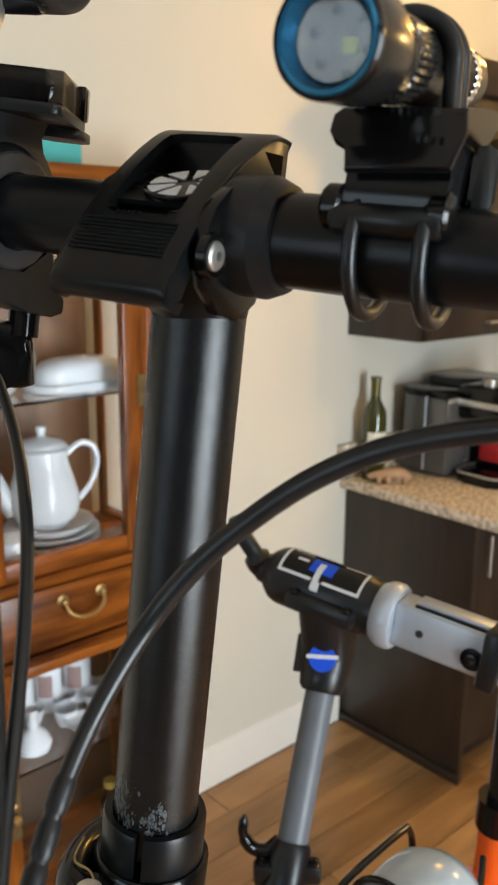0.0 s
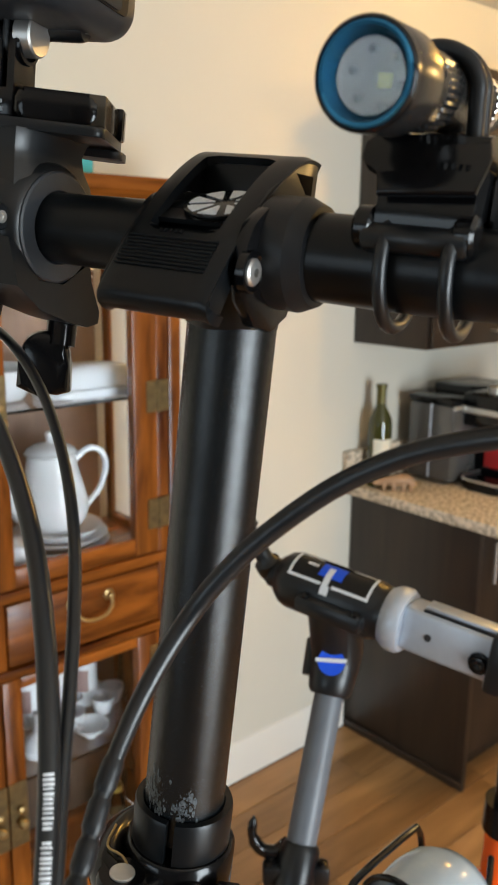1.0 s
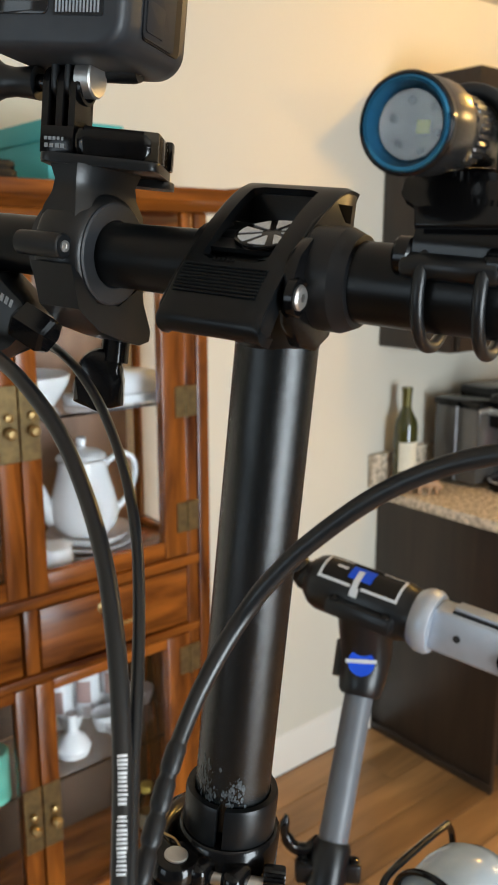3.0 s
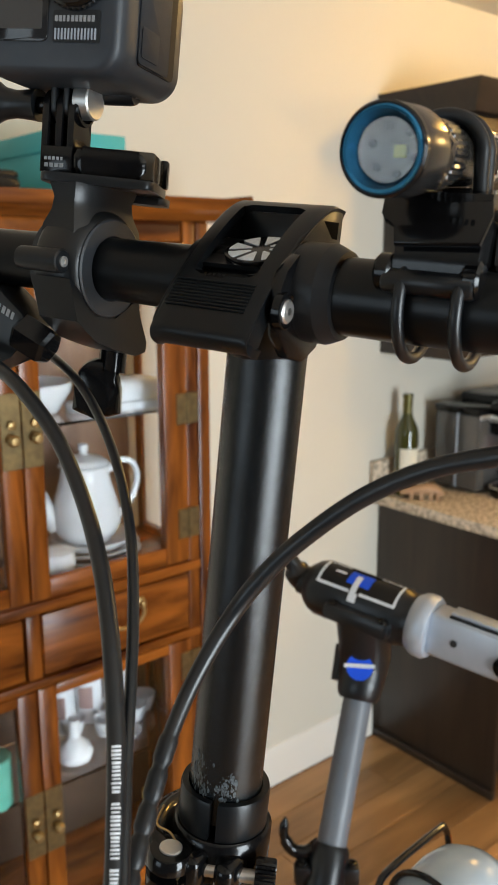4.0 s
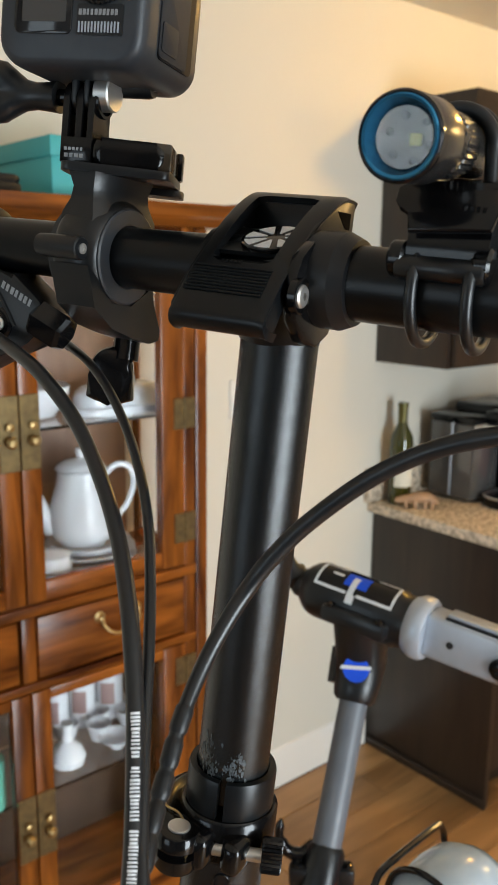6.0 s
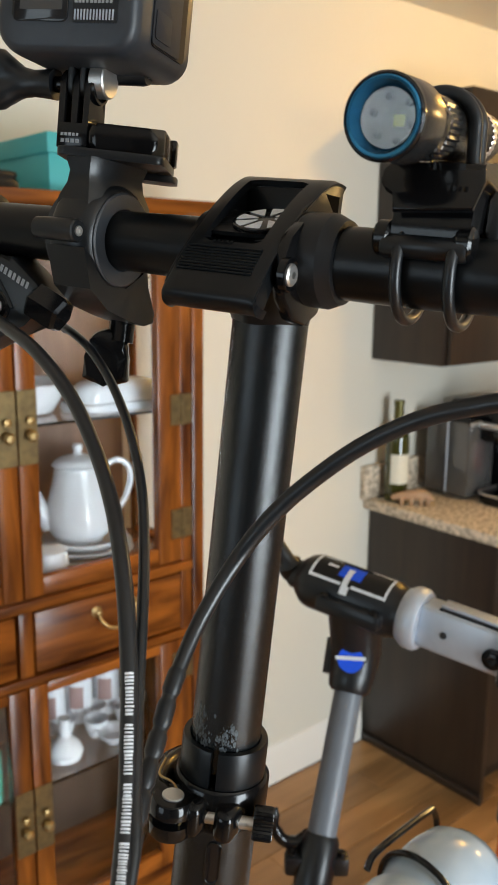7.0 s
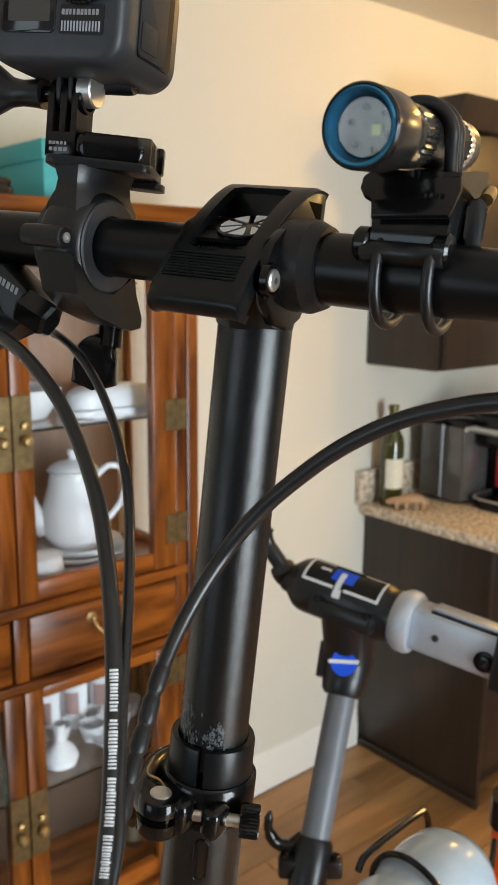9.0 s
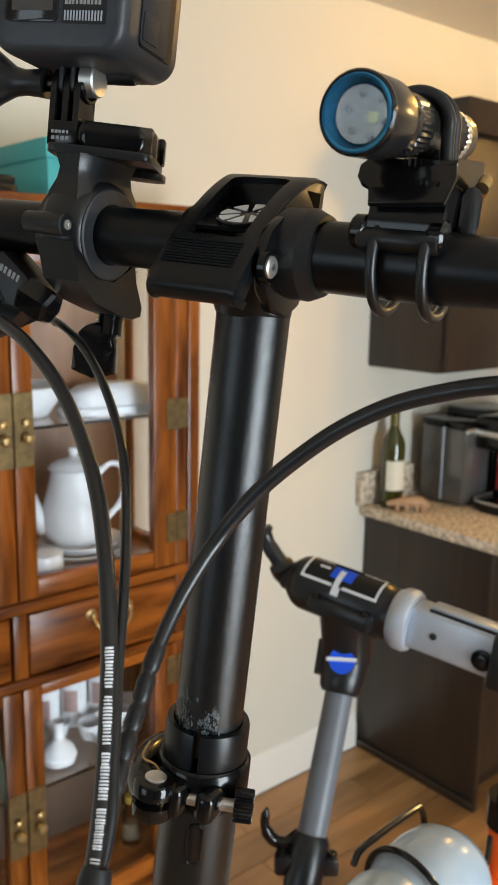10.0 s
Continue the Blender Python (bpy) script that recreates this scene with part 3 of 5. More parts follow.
    part("label", lab, material("cream_paper", (0.72, 0.68, 0.56), 0.7, second=(0.66, 0.62, 0.5), scale=60), wb, "blank cream paper label")
    # carved ornament
    orn = thing("carved_ornament", "small pale carved wooden ornament in front of bottle", "ornament", pose(2.232, 1.615, 0.915, 0, 0, -50) @ Matrix.Scale(0.9, 4))
    pale = wood("pale_carved_wood", (0.34, 0.20, 0.11), (0.50, 0.31, 0.18), 0.55, 30, (4, 1, 1), 0.1)
    part("body", a_tube(smooth_path([(-0.075, 0, 0.022), (-0.04, 0, 0.03), (0, 0, 0.036), (0.04, 0, 0.04), (0.065, 0, 0.03), (0.08, 0, 0.02)], 4), [0.008, 0.011, 0.013, 0.014, 0.015, 0.016, 0.017, 0.018, 0.019, 0.02, 0.021, 0.021, 0.02, 0.019, 0.018, 0.017, 0.015, 0.013, 0.011, 0.009, 0.006], 12), pale, orn)
    for x in (-0.035, 0.0, 0.035, 0.06):
        part("leg", a_box(x - 0.007, x + 0.007, -0.02, 0.02, 0, 0.03, bevel=0.003), pale, orn)
    # coffee machine
    cm = thing("coffee_machine", "dark coffee machine with smoked water tank and chrome trim", "coffee machine", pose(2.402, 1.700, 0.915) @ Matrix.Scale(1.06, 4))
    part("water_tank", a_box(0.0, 0.14, -0.17, 0.0, 0.012, 0.255, bevel=0.008), material("smoked_tank", (0.065, 0.063, 0.06), 0.12, second=(0.09, 0.087, 0.083), scale=10, coat=0.6), cm, "smoked grey water tank")
    part("tank_lid", a_box(-0.004, 0.144, -0.174, 0.004, 0.256, 0.278, bevel=0.006), GLOSS_BLACK, cm)
    part("tank_edge", a_box(-0.003, 0.006, -0.090, -0.083, 0.014, 0.255, bevel=0.001, seg=1), ALUMINIUM, cm)
    part("body", a_box(0.15, 0.36, -0.30, 0.02, 0.0, 0.30, bevel=0.012), GLOSS_BLACK, cm)
    part("drip_tray", a_plate(rounded(0.02, 0.30, -0.36, -0.18, 0.05), 0.0, 0.03, bevel=0.006), GLOSS_BLACK, cm)
    part("tray_rim", a_tube([(x, y, 0.032) for x, y in rounded(0.02, 0.30, -0.36, -0.18, 0.05)] + [(0.30, -0.23, 0.032)], 0.004, 8), STEEL, cm, "chrome rim")
    part("brew_head", a_box(0.05, 0.30, -0.34, -0.16, 0.19, 0.30, bevel=0.02), GLOSS_BLACK, cm)
    part("chrome_band", a_box(0.045, 0.305, -0.345, -0.17, 0.235, 0.256, bevel=0.006), STEEL, cm, "bright chrome band")
    part("tank_edge", a_box(-0.004, 0.146, -0.178, -0.172, 0.246, 0.258, bevel=0.001, seg=1), STEEL, cm)
    part("knob", a_lathe([(0.022, 0), (0.024, 0.02), (0.018, 0.024), (0, 0.024)], pose(0.10, -0.25, 0.30), 24), STEEL, cm)
    part("red_panel", a_box(0.14, 0.151, -0.29, -0.20, 0.05, 0.18, bevel=0.002), material("red_plastic", (0.45, 0.02, 0.02), 0.3), cm, "red side panel")


def switch_plate():
    sp = structure(link("switch_plate", a_plate(rounded(-0.035, 0.035, -0.058, 0.058, 0.006), 0, 0.006, m=pose(1.594, WY - 0.0005, 1.320, 90, 0, 0), bevel=0.002), TRIM), "white wall switch plate", "switch")
    part("rocker", a_box(1.578, 1.610, WY - 0.0105, WY - 0.0065, 1.287, 1.353, bevel=0.0015), TRIM, sp)


def window():
    fr = thing("window_1", "tall white framed window that lets daylight in", "window", pose(0, 0, 0), kind="structure")
    for i, b in enumerate(((WX0, WX0 + 0.05, WZ0, WZ1), (WX1 - 0.05, WX1, WZ0, WZ1), (WX0 + 0.05, WX1 - 0.05, WZ0, WZ0 + 0.05), (WX0 + 0.05, WX1 - 0.05, WZ1 - 0.05, WZ1), (0.735, 0.765, WZ0 + 0.05, WZ1 - 0.05))):
        part("window_frame", a_box(b[0], b[1], Y0 - 0.09, Y0 - 0.03, b[2], b[3], bevel=0.003), TRIM, fr)
    for a, b in ((WX0 + 0.05, 0.735), (0.765, WX1 - 0.05)):
        pane = part("pane", a_box(a, b, Y0 - 0.064, Y0 - 0.06, WZ0 + 0.05, WZ1 - 0.05), PANE, fr, "", 0)
        pane.visible_shadow = False
    fw = thing("window_2", "white framed second window that lets daylight in", "window", pose(0, 0, 0), kind="structure")
    for b in ((VY0, VY0 + 0.05, VZ0, VZ1), (VY1 - 0.05, VY1, VZ0, VZ1), (VY0 + 0.05, VY1 - 0.05, VZ0, VZ0 + 0.05), (VY0 + 0.05, VY1 - 0.05, VZ1 - 0.05, VZ1)):
        part("window_frame", a_box(X0 - 0.09, X0 - 0.04, b[0], b[1], b[2], b[3], bevel=0.003), TRIM, fw)
    pane = part("pane", a_box(X0 - 0.07, X0 - 0.066, VY0 + 0.05, VY1 - 0.05, VZ0 + 0.05, VZ1 - 0.05), PANE, fw, "", 0)
    pane.visible_shadow = False
    structure(link("ground", a_box(-40, 40, -80, Y0 - 0.3, -0.6, -0.5), material("lawn", (0.06, 0.09, 0.03), 0.9, second=(0.09, 0.11, 0.04), scale=3), smooth=0), "grass outside the window", "ground")


baseboard(1.27, 2.186)
baseboard(X0, 0.26)
china_cabinet()
teapot()
covered_dish()
cups()
teal_box()
kitchen()
switch_plate()
window()
plank_floor()
# the room lies turned a little against the axes in which the bicycle stands
ROOM_TURN = Matrix.Translation((1.2, 1.45, 0)) @ pose(0, 0, 0, 0, 0, -4.5) @ Matrix.Translation((-1.2, -1.45, 0))
for ob in list(scene.objects):
    if ob.parent is None and ob.type != "CAMERA":
        ob.matrix_world = ROOM_TURN @ ob.matrix_basis

# ---- bicycle front end: local frame with x along the handlebar, y to the rear, z up the post ----
BX, BV, BZ = Vector((0.27465, -0.95781, -0.08469)), Vector((-0.95849, -0.27973, 0.05522)), Vector((0.07658, -0.06601, 0.99488))
BAR = Matrix(((BX[0], -BV[0], BZ[0], 0.1895), (BX[1], -BV[1], BZ[1], 0.239), (BX[2], -BV[2], BZ[2], 1.6924), (0, 0, 0, 1)))
MM = 0.001
PX, PY = 4.3, 14.6      # axis of the handlepost at bar height


def mm(*p):
    return Vector(p) * MM


def mms(points):
    return [mm(*p) for p in points]


def ring_x(bm, profile, y=0.0, z=0.0, seg=40):
    """Revolve (radius, x) pairs, in millimetres, about an axis along the bar."""
    m = Matrix.Translation((0, y * MM, z * MM)) @ pose(0, 0, 0, 0, 90, 0)
    return lathe(bm, [(r * MM, x * MM) for r, x in profile], m, seg)


def post_at(z):
    return mm(PX - 0.0086 * z, PY, z)


def bar_tube():
    prof = [(-300, 11.6), (-150, 12.2), (-90, 12.6), (-50, 12.9), (-10, 13.4), (30, 14.0), (60, 14.1), (85, 13.8), (105, 12.9), (125, 12.2), (160, 11.8), (300, 11.4)]
    return a_tube([(x * MM, 0, 0) for x, r in prof], [r * MM for x, r in prof], 56)


def lever_plate():
    """The curved quick-release lever with its window, as one solid plate."""
    prof = [(30, 32.6), (24, 33.2), (18, 32.2), (12, 30.0), (5, 26.2), (-2, 21.6), (-9, 16.4), (-15, 11.4), (-20, 7.0), (-23, 4.2), (-27, 0.2), (-31, -4.6), (-35, -10.0), (-38, -14.0), (-39.6, -17.0), (-38.6, -20.4), (-35.0, -22.6), (-31.0, -23.2)]
    rows = smooth_path([(0, y, z) for y, z in prof], 3)
    xl = [-15.5, -13.8, -9.0, -5.5, 0.0, 7.0, 13.0, 16.6, 22.2, 24.6]
    bm = bmesh.new()
    grid = []
    n = len(rows)
    for i, p in enumerate(rows):
        f = i / (n - 1)
        flare = -4.5 * max(0.0, (0.55 - f) / 0.55) ** 1.2      # the upper end reaches further to one side
        row = []
        for j, x in enumerate(xl):
            t = 1 - (x + 15.5) / 40.1
            crown = 0.9 if j in (0, len(xl) - 1) else 0.0
            row.append(bm.verts.new(mm(x + flare * t, p.y + crown * 0.6, p.z - crown)))
        grid.append(row)
    y_of = [p.y for p in rows]
    for i in range(n - 1):
        for j in range(len(xl) - 1):
            mid = (y_of[i] + y_of[i + 1]) / 2
            inside = -24.0 < mid < 15.0 and 2 <= j <= 6
            a, b, c, d = grid[i][j], grid[i][j + 1], grid[i + 1][j + 1], grid[i + 1][j]
            if inside and i < n * 0.6:
                if mid > 12.6 and j == 2:
                    bm.faces.new((a, b, d))
                elif mid > 12.6 and j == 6:
                    bm.faces.new((a, b, c))
                elif mid < -22.2 and j == 2:
                    bm.faces.new((a, c, d))
                elif mid < -22.2 and j == 6:
                    bm.faces.new((b, c, d))
                continue
            bm.faces.new((a, b, c, d))
    bmesh.ops.recalc_face_normals(bm, faces=bm.faces)
    up = sum((f.normal.z for f in bm.faces))
    if up < 0:
        bmesh.ops.reverse_faces(bm, faces=bm.faces)
    bmesh.ops.solidify(bm, geom=list(bm.faces), thickness=3.4 * MM)
    return bm


def lever_flank():
    """The side web under the lever's edge, facing the bar end."""
    out = [(29.5, 31.5), (18, 31), (8, 27), (-5, 19), (-16, 10), (-24, 2), (-31, -6), (-37, -14), (-36, -20), (-30, -21.5), (-26, -14), (-21.5, -7), (-17.5, 1), (-12, 9.5), (-4, 15.5), (6, 18), (17, 16), (29.5, 13)]
    bm = a_plate([(y * MM, z * MM) for y, z in out], 0, 3 * MM, m=Matrix(((0, 0, 1, 21.2 * MM), (1, 0, 0, 0), (0, 1, 0, 0), (0, 0, 0, 1))), bevel=0.5 * MM)
    return bm


def fan_petals(parent):
    """The round white fan mark seen through the lever's window."""
    m = pose(8.4 * MM, -6.2 * MM, 13.6 * MM, 23, 0, 0)
    for k in range(8):
        a0, a1 = radians(45 * k + 29), radians(45 * k + 61)
        ri, ro = 3.8, 12.2
        pts = [(ri * math.cos(a0 + 0.18), ri * math.sin(a0 + 0.18))] + [(ro * math.cos(a0 + (a1 - a0) * i / 6), ro * math.sin(a0 + (a1 - a0) * i / 6)) for i in range(7)] + [(ri * math.cos(a1 - 0.18), ri * math.sin(a1 - 0.18))]
        part("white_petal", a_plate([(x * MM, y * MM) for x, y in pts], 0.3 * MM, 0.55 * MM, m=m), WHITE_INK, parent, "", 0)


def bars(parent, name, m, count, width, height, step, mat, seed=1, depth=0.25):
    """Plain bars in a row, in millimetres, where small writing stands."""
    rnd = random.Random(seed)
    bm = bmesh.new()
    for i in range(count):
        w = width * rnd.uniform(0.75, 1.1)
        box(bm, (i * step) * MM, (i * step + w) * MM, 0, height * MM, 0, depth * MM)
    bmesh.ops.transform(bm, matrix=m, verts=bm.verts)
    ob = part(name, bm, mat, parent, "row of plain bars", 0)
    ob["kind"] = "stuff"
    return ob


def knurled(radius, z0, z1, teeth, depth):
    """A cylinder with straight ridges, in metres."""
    rings = []
    for z, k in ((z0, 0.93), (z0 + 0.0008, 1.0), (z1 - 0.0008, 1.0), (z1, 0.93)):
        rings.append([Vector((k * (radius - (depth if i % 2 else 0)) * math.cos(math.pi * i / teeth), k * (radius - (depth if i % 2 else 0)) * math.sin(math.pi * i / teeth), z)) for i in range(2 * teeth)])
    return skin(bmesh.new(), rings)


C1 = [(224.2, 0.8, -14.9), (192.1, -17.4, -24.1), (154.9, -31.5, -30.3), (126.4, -37.2, -35.9), (109.7, -36.1, -40.8), (90.2, -37.1, -49.1), (71.3, -38.9, -62.3), (53.6, -43.7, -80.6), (43.2, -47.9, -95.3), (37.1, -51.8, -107.4), (33.5, -60.5, -120.8), (32.0, -70.0, -133.9), (32.8, -80.7, -147.3), (35.7, -91.5, -160.4), (39.4, -102.5, -170.6), (45.1, -115.1, -181.9), (51.3, -128.2, -192.7), (58.3, -143.4, -211.5), (60.1, -148.6, -244.8), (46.0, -129.7, -303.2), (27.8, -82.7, -381.5), (11.7, -25.7, -439.9)]
C2 = [(-151.7, -9.9, -34.0), (-129.4, -19.5, -38.5), (-103.7, -29.1, -43.2), (-76.4, -38.2, -50.3), (-51.4, -44.8, -64.1), (-28.4, -55.3, -80.5), (-7.5, -69.1, -95.9), (7.9, -81.5, -110.8), (19.1, -91.3, -125.6), (28.1, -100.0, -140.0), (36.1, -109.0, -153.6), (43.3, -117.5, -166.5), (50.1, -126.9, -177.8), (55.4, -135.5, -187.1), (59.5, -146.0, -206.9), (60.0, -148.7, -241.0), (44.6, -126.4, -301.0), (25.2, -77.1, -381.0), (7.8, -17.8, -441.0)]
C3 = [(-106.4, 12.9, -44.7), (-101.6, 7.4, -43.1), (-79.4, -4.2, -47.5), (-59.8, -13.5, -56.4), (-41.0, -24.9, -67.2), (-21.6, -39.7, -79.6), (-4.9, -54.7, -94.1), (8.7, -69.8, -110.5), (19.9, -83.8, -126.4), (29.1, -96.1, -141.8), (36.8, -105.7, -152.9), (44.8, -115.6, -165.1), (53.0, -125.8, -178.3), (59.3, -142.1, -203.3), (59.5, -146.4, -240.3), (43.8, -123.6, -301.2), (24.0, -73.9, -382.0), (6.3, -14.2, -442.8)]


BOTTLE = (Vector((0.395, 0.325, 1.130)), Vector((0.563, 0.332, 1.139)))


def bicycle():
    bike = thing("folding_bicycle", "black folding bicycle with orange frame clamped in repair stand", "bicycle", BAR)
    part("handlebar", bar_tube(), MATTE_BLACK, bike)
    post = part("handlepost", a_tube([post_at(z) for z in (-4, -60, -120, -180, -232)], 16.3 * MM, 64), SATIN_BLACK, bike)
    # worn paint just above the collar
    rnd = random.Random(11)
    chips = bmesh.new()
    for cx, cz, n, spread in ((-16, -203, 22, 3.6), (-22, -212, 70, 3.6), (28, -214, 80, 4.2), (36, -210, 26, 3), (-6, -216, 30, 4)):
        for i in range(n):
            a = radians(-90 + cx + rnd.gauss(0, spread * 1.9))
            z = min(-200, max(-219, cz + rnd.gauss(0, spread * 0.75)))
            c = post_at(z)
            k = rnd.uniform(0.15, 0.95) ** 1.5
            pts = []
            for j in range(6):
                b = 2 * math.pi * j / 6
                rr = k * rnd.uniform(0.5, 1.2)
                aa = a + rr * math.cos(b) / 16.3
                pts.append(chips.verts.new(c + Vector((16.36 * MM * math.cos(aa), 16.36 * MM * math.sin(aa), rr * 2.1 * math.sin(b) * MM))))
            chips.faces.new(pts)
    scuff = part("paint_scuff", chips, material("worn_primer", (0.085, 0.10, 0.11), 0.5, second=(0.02, 0.024, 0.028), scale=900, mix=1.2), post, "pale scuffed paint", 0)
    scuff["kind"] = "stuff"
    low = part("outer_post", a_tube([post_at(z) for z in (-246, -300, -400, -560, -790)], 19.0 * MM, 56), SATIN_BLACK, bike)
    # clamp round the bar
    clamp = part("bar_clamp", ring_x(bmesh.new(), [(13, -21), (16.2, -20), (16.4, -13), (14.0, -12), (14.0, 16), (17.0, 17), (17.4, 23), (14, 24)]), MATTE_BLACK, bike)
    neck = a_tube([mm(PX - 1, 3, -4), mm(PX, 9, -12), mm(PX, PY, -22), mm(PX + 0.1, PY, -27)], [17 * MM, 18 * MM, 17.6 * MM, 16.6 * MM], 40)
    part("clamp_neck", neck, MATTE_BLACK, clamp)
    part("clamp_ear", a_plate([(x * MM, y * MM) for x, y in ((-22, 7), (-25, 1), (-25.5, -8), (-23, -16), (-14, -24), (-2, -26), (9, -21), (15, -10), (15, 4), (0, 14), (-14, 13))], 0, 5 * MM, m=Matrix(((0, 0, 1, 23.6 * MM), (1, 0, 0, 0), (0, 1, 0, 0), (0, 0, 0, 1))), bevel=1.2 * MM), GLOSS_BLACK, clamp)
    part("bar_collar", ring_x(bmesh.new(), [(15.5, 24.5), (17.6, 24.6), (18.2, 25.6), (18.3, 36.6), (17.9, 37.6), (16.0, 42.0), (14.0, 42.4)], seg=64), RUBBER, bike, "dark grey rubbery sleeve collar", 16)
    lever = part("clamp_lever", lever_plate(), MATTE_BLACK, bike, "matte black quick-release lever with window")
    part("lever_flank", lever_flank(), MATTE_BLACK, lever)
    part("flank_notch", a_plate([(y * MM, z * MM) for y, z in ((12.5, 26.5), (25.5, 27.0), (25.5, 20.5), (21, 20.5))], 2.9 * MM, 3.15 * MM, m=Matrix(((0, 0, 1, 21.2 * MM), (1, 0, 0, 0), (0, 1, 0, 0), (0, 0, 0, 1)))), material("notch_shadow", (0.002, 0.002, 0.0025), 0.8, spec=0.1), lever)
    other = lever_flank()
    bmesh.ops.transform(other, matrix=Matrix.Translation(mm(-37.5, 0, 0)), verts=other.verts)
    part("lever_flank", other, MATTE_BLACK, lever)
    for i in range(9):
        t = i / 8
        y, z = -26.6 - 7.2 * t, 0.7 - 9.0 * t
        part("grip_ridge", a_tube(mms([(-13.2, y - 0.35, z + 0.1), (19.5, y - 0.35, z + 0.1)]), 0.42 * MM, 6), MATTE_BLACK, lever)
    cover = a_plate([(x * MM, y * MM) for x, y in disc(13.6, 32)], -1.5 * MM, 0.28 * MM, m=pose(8.4 * MM, -6.2 * MM, 13.6 * MM, 23, 0, 0), bevel=0.2 * MM)
    part("clamp_top", a_box(-13.5 * MM, 19.5 * MM, 14 * MM, 21 * MM, 8 * MM, 28.5 * MM, bevel=1 * MM), MATTE_BLACK, clamp)
    part("clamp_block", a_box(-13.2 * MM, 19.4 * MM, 4 * MM, 20 * MM, -12 * MM, 14.6 * MM, bevel=1 * MM), MATTE_BLACK, clamp)
    part("window_floor", a_box(-24 * MM, 9 * MM, -13 * MM, 13 * MM, -3.2 * MM, -1.6 * MM, m=pose(8.4 * MM, -6.2 * MM, 13.6 * MM, 23, 0, 0)), MATTE_BLACK, clamp)
    badge = part("badge_disc", cover, GLOSS_BLACK, clamp)
    fan_petals(badge)
    bars(lever, "embossed_mark", pose(-3.6 * MM, -25.2 * MM, 2.4 * MM, 46, 0, 0), 5, 1.1, 1.3, 1.9, MATTE_BLACK, 3, 0.3)
    # clamp screw
    sm = Matrix.Translation(mm(29.2, -22.2, -6.8)) @ pose(0, 0, 0, 0, 90, 0)
    part("screw_seat", a_lathe([(6.6 * MM, -2 * MM), (6.6 * MM, 0.8 * MM), (6.0 * MM, 1.0 * MM), (5.4 * MM, 0.2 * MM)], sm, 28), GLOSS_BLACK, clamp)
    scr = part("clamp_screw", a_lathe([(4.3 * MM, 0), (4.3 * MM, 1.0 * MM), (3.6 * MM, 1.7 * MM), (1.4 * MM, 1.9 * MM), (1.2 * MM, -1.2 * MM), (0, -1.4 * MM)], sm, 24), STEEL, clamp, "bright steel clamp screw")
    # height collar with its quick release
    col = bmesh.new()
    rin, rout = 16.9, 20.2
    rings = []
    for z in (-219.5, -221, -236, -252):
        c = post_at(z)
        ring = []
        for i in range(49):
            a = radians(-90 + 16 + 5) + (2 * math.pi - radians(10)) * i / 48
            k = rout - (0.5 if z == -219.5 else 0)
            ring.append(c + Vector((k * MM * math.cos(a), k * MM * math.sin(a), 0)))
        rings.append(ring)
    for z in (-252, -236, -221, -219.5):
        c = post_at(z)
        rings.append([c + Vector((rin * MM * math.cos(radians(-69) + (2 * math.pi - radians(10)) * i / 48), rin * MM * math.sin(radians(-69) + (2 * math.pi - radians(10)) * i / 48), 0)) for i in range(49)])
    rings.append(rings[0])
    skin(col, rings, closed_ring=False, caps=False)
    for k in (0, -1):
        loop = [Vector(r[k]) for r in rings[:-1]]
        col.faces.new([col.verts.new(p) for p in loop])
    bmesh.ops.remove_doubles(col, verts=col.verts, dist=1e-6)
    collar = part("height_collar", col, MATTE_BLACK, bike, "split black height-adjust collar")
    clampring = part("collar_clamp", a_tube([post_at(z) for z in (-237, -239, -256, -259)], [21.2 * MM, 22.6 * MM, 22.6 * MM, 20 * MM], 48), GLOSS_BLACK, collar)
    part("clamp_lug", a_box(17 * MM, 27 * MM, -12 * MM, 3 * MM, -257 * MM, -241 * MM, bevel=4.4 * MM, seg=4), GLOSS_BLACK, collar)
    part("clamp_lug", a_box(4 * MM, 13 * MM, -17 * MM, 0 * MM, -257 * MM, -240 * MM, bevel=4 * MM, seg=3), GLOSS_BLACK, collar)
    part("clamp_bolt", a_tube(mms([(-4, -14, -249), (34, 2.5, -249)]), 3.0 * MM, 16), STEEL, collar, "steel clamp bolt")
    km = along(mm(31.5, 2, -248.5), mm(60, 15.5, -248.5))
    kb = knurled(7.6 * MM, 0, 9 * MM, 26, 0.7 * MM)
    bmesh.ops.transform(kb, matrix=km, verts=kb.verts)
    part("adjust_knob", kb, GLOSS_BLACK, collar, "ribbed black adjusting nut")
    pv = Matrix.Translation(mm(-1.5, -15, -258))
    piv = part("cam_pivot", a_lathe([(0, 0), (9 * MM, 0), (10 * MM, 1.5 * MM), (10 * MM, 7 * MM), (6.5 * MM, 8 * MM), (6.5 * MM, 10 * MM), (10 * MM, 11 * MM), (10 * MM, 16.5 * MM), (9 * MM, 18 * MM), (0, 18 * MM)], pv, 32), GLOSS_BLACK, collar)
    part("pivot_pin", a_lathe([(5 * MM, 17 * MM), (5 * MM, 18.6 * MM), (4.6 * MM, 18.9 * MM), (0, 18.9 * MM)], pv, 24), STEEL, piv, "steel pin end")
    qr = a_tube(smooth_path(mms([(-4, -15, -249), (-14, -8, -249), (-21, 6, -250), (-22, 22, -251), (-14, 38, -252), (0, 46, -253)]), 5), 7 * MM, 16)
    bmesh.ops.scale(qr, vec=(1, 1, 1.35), space=Matrix.Translation(-mm(0, 0, -250)), verts=qr.verts)
    part("release_lever", qr, GLOSS_BLACK, collar)
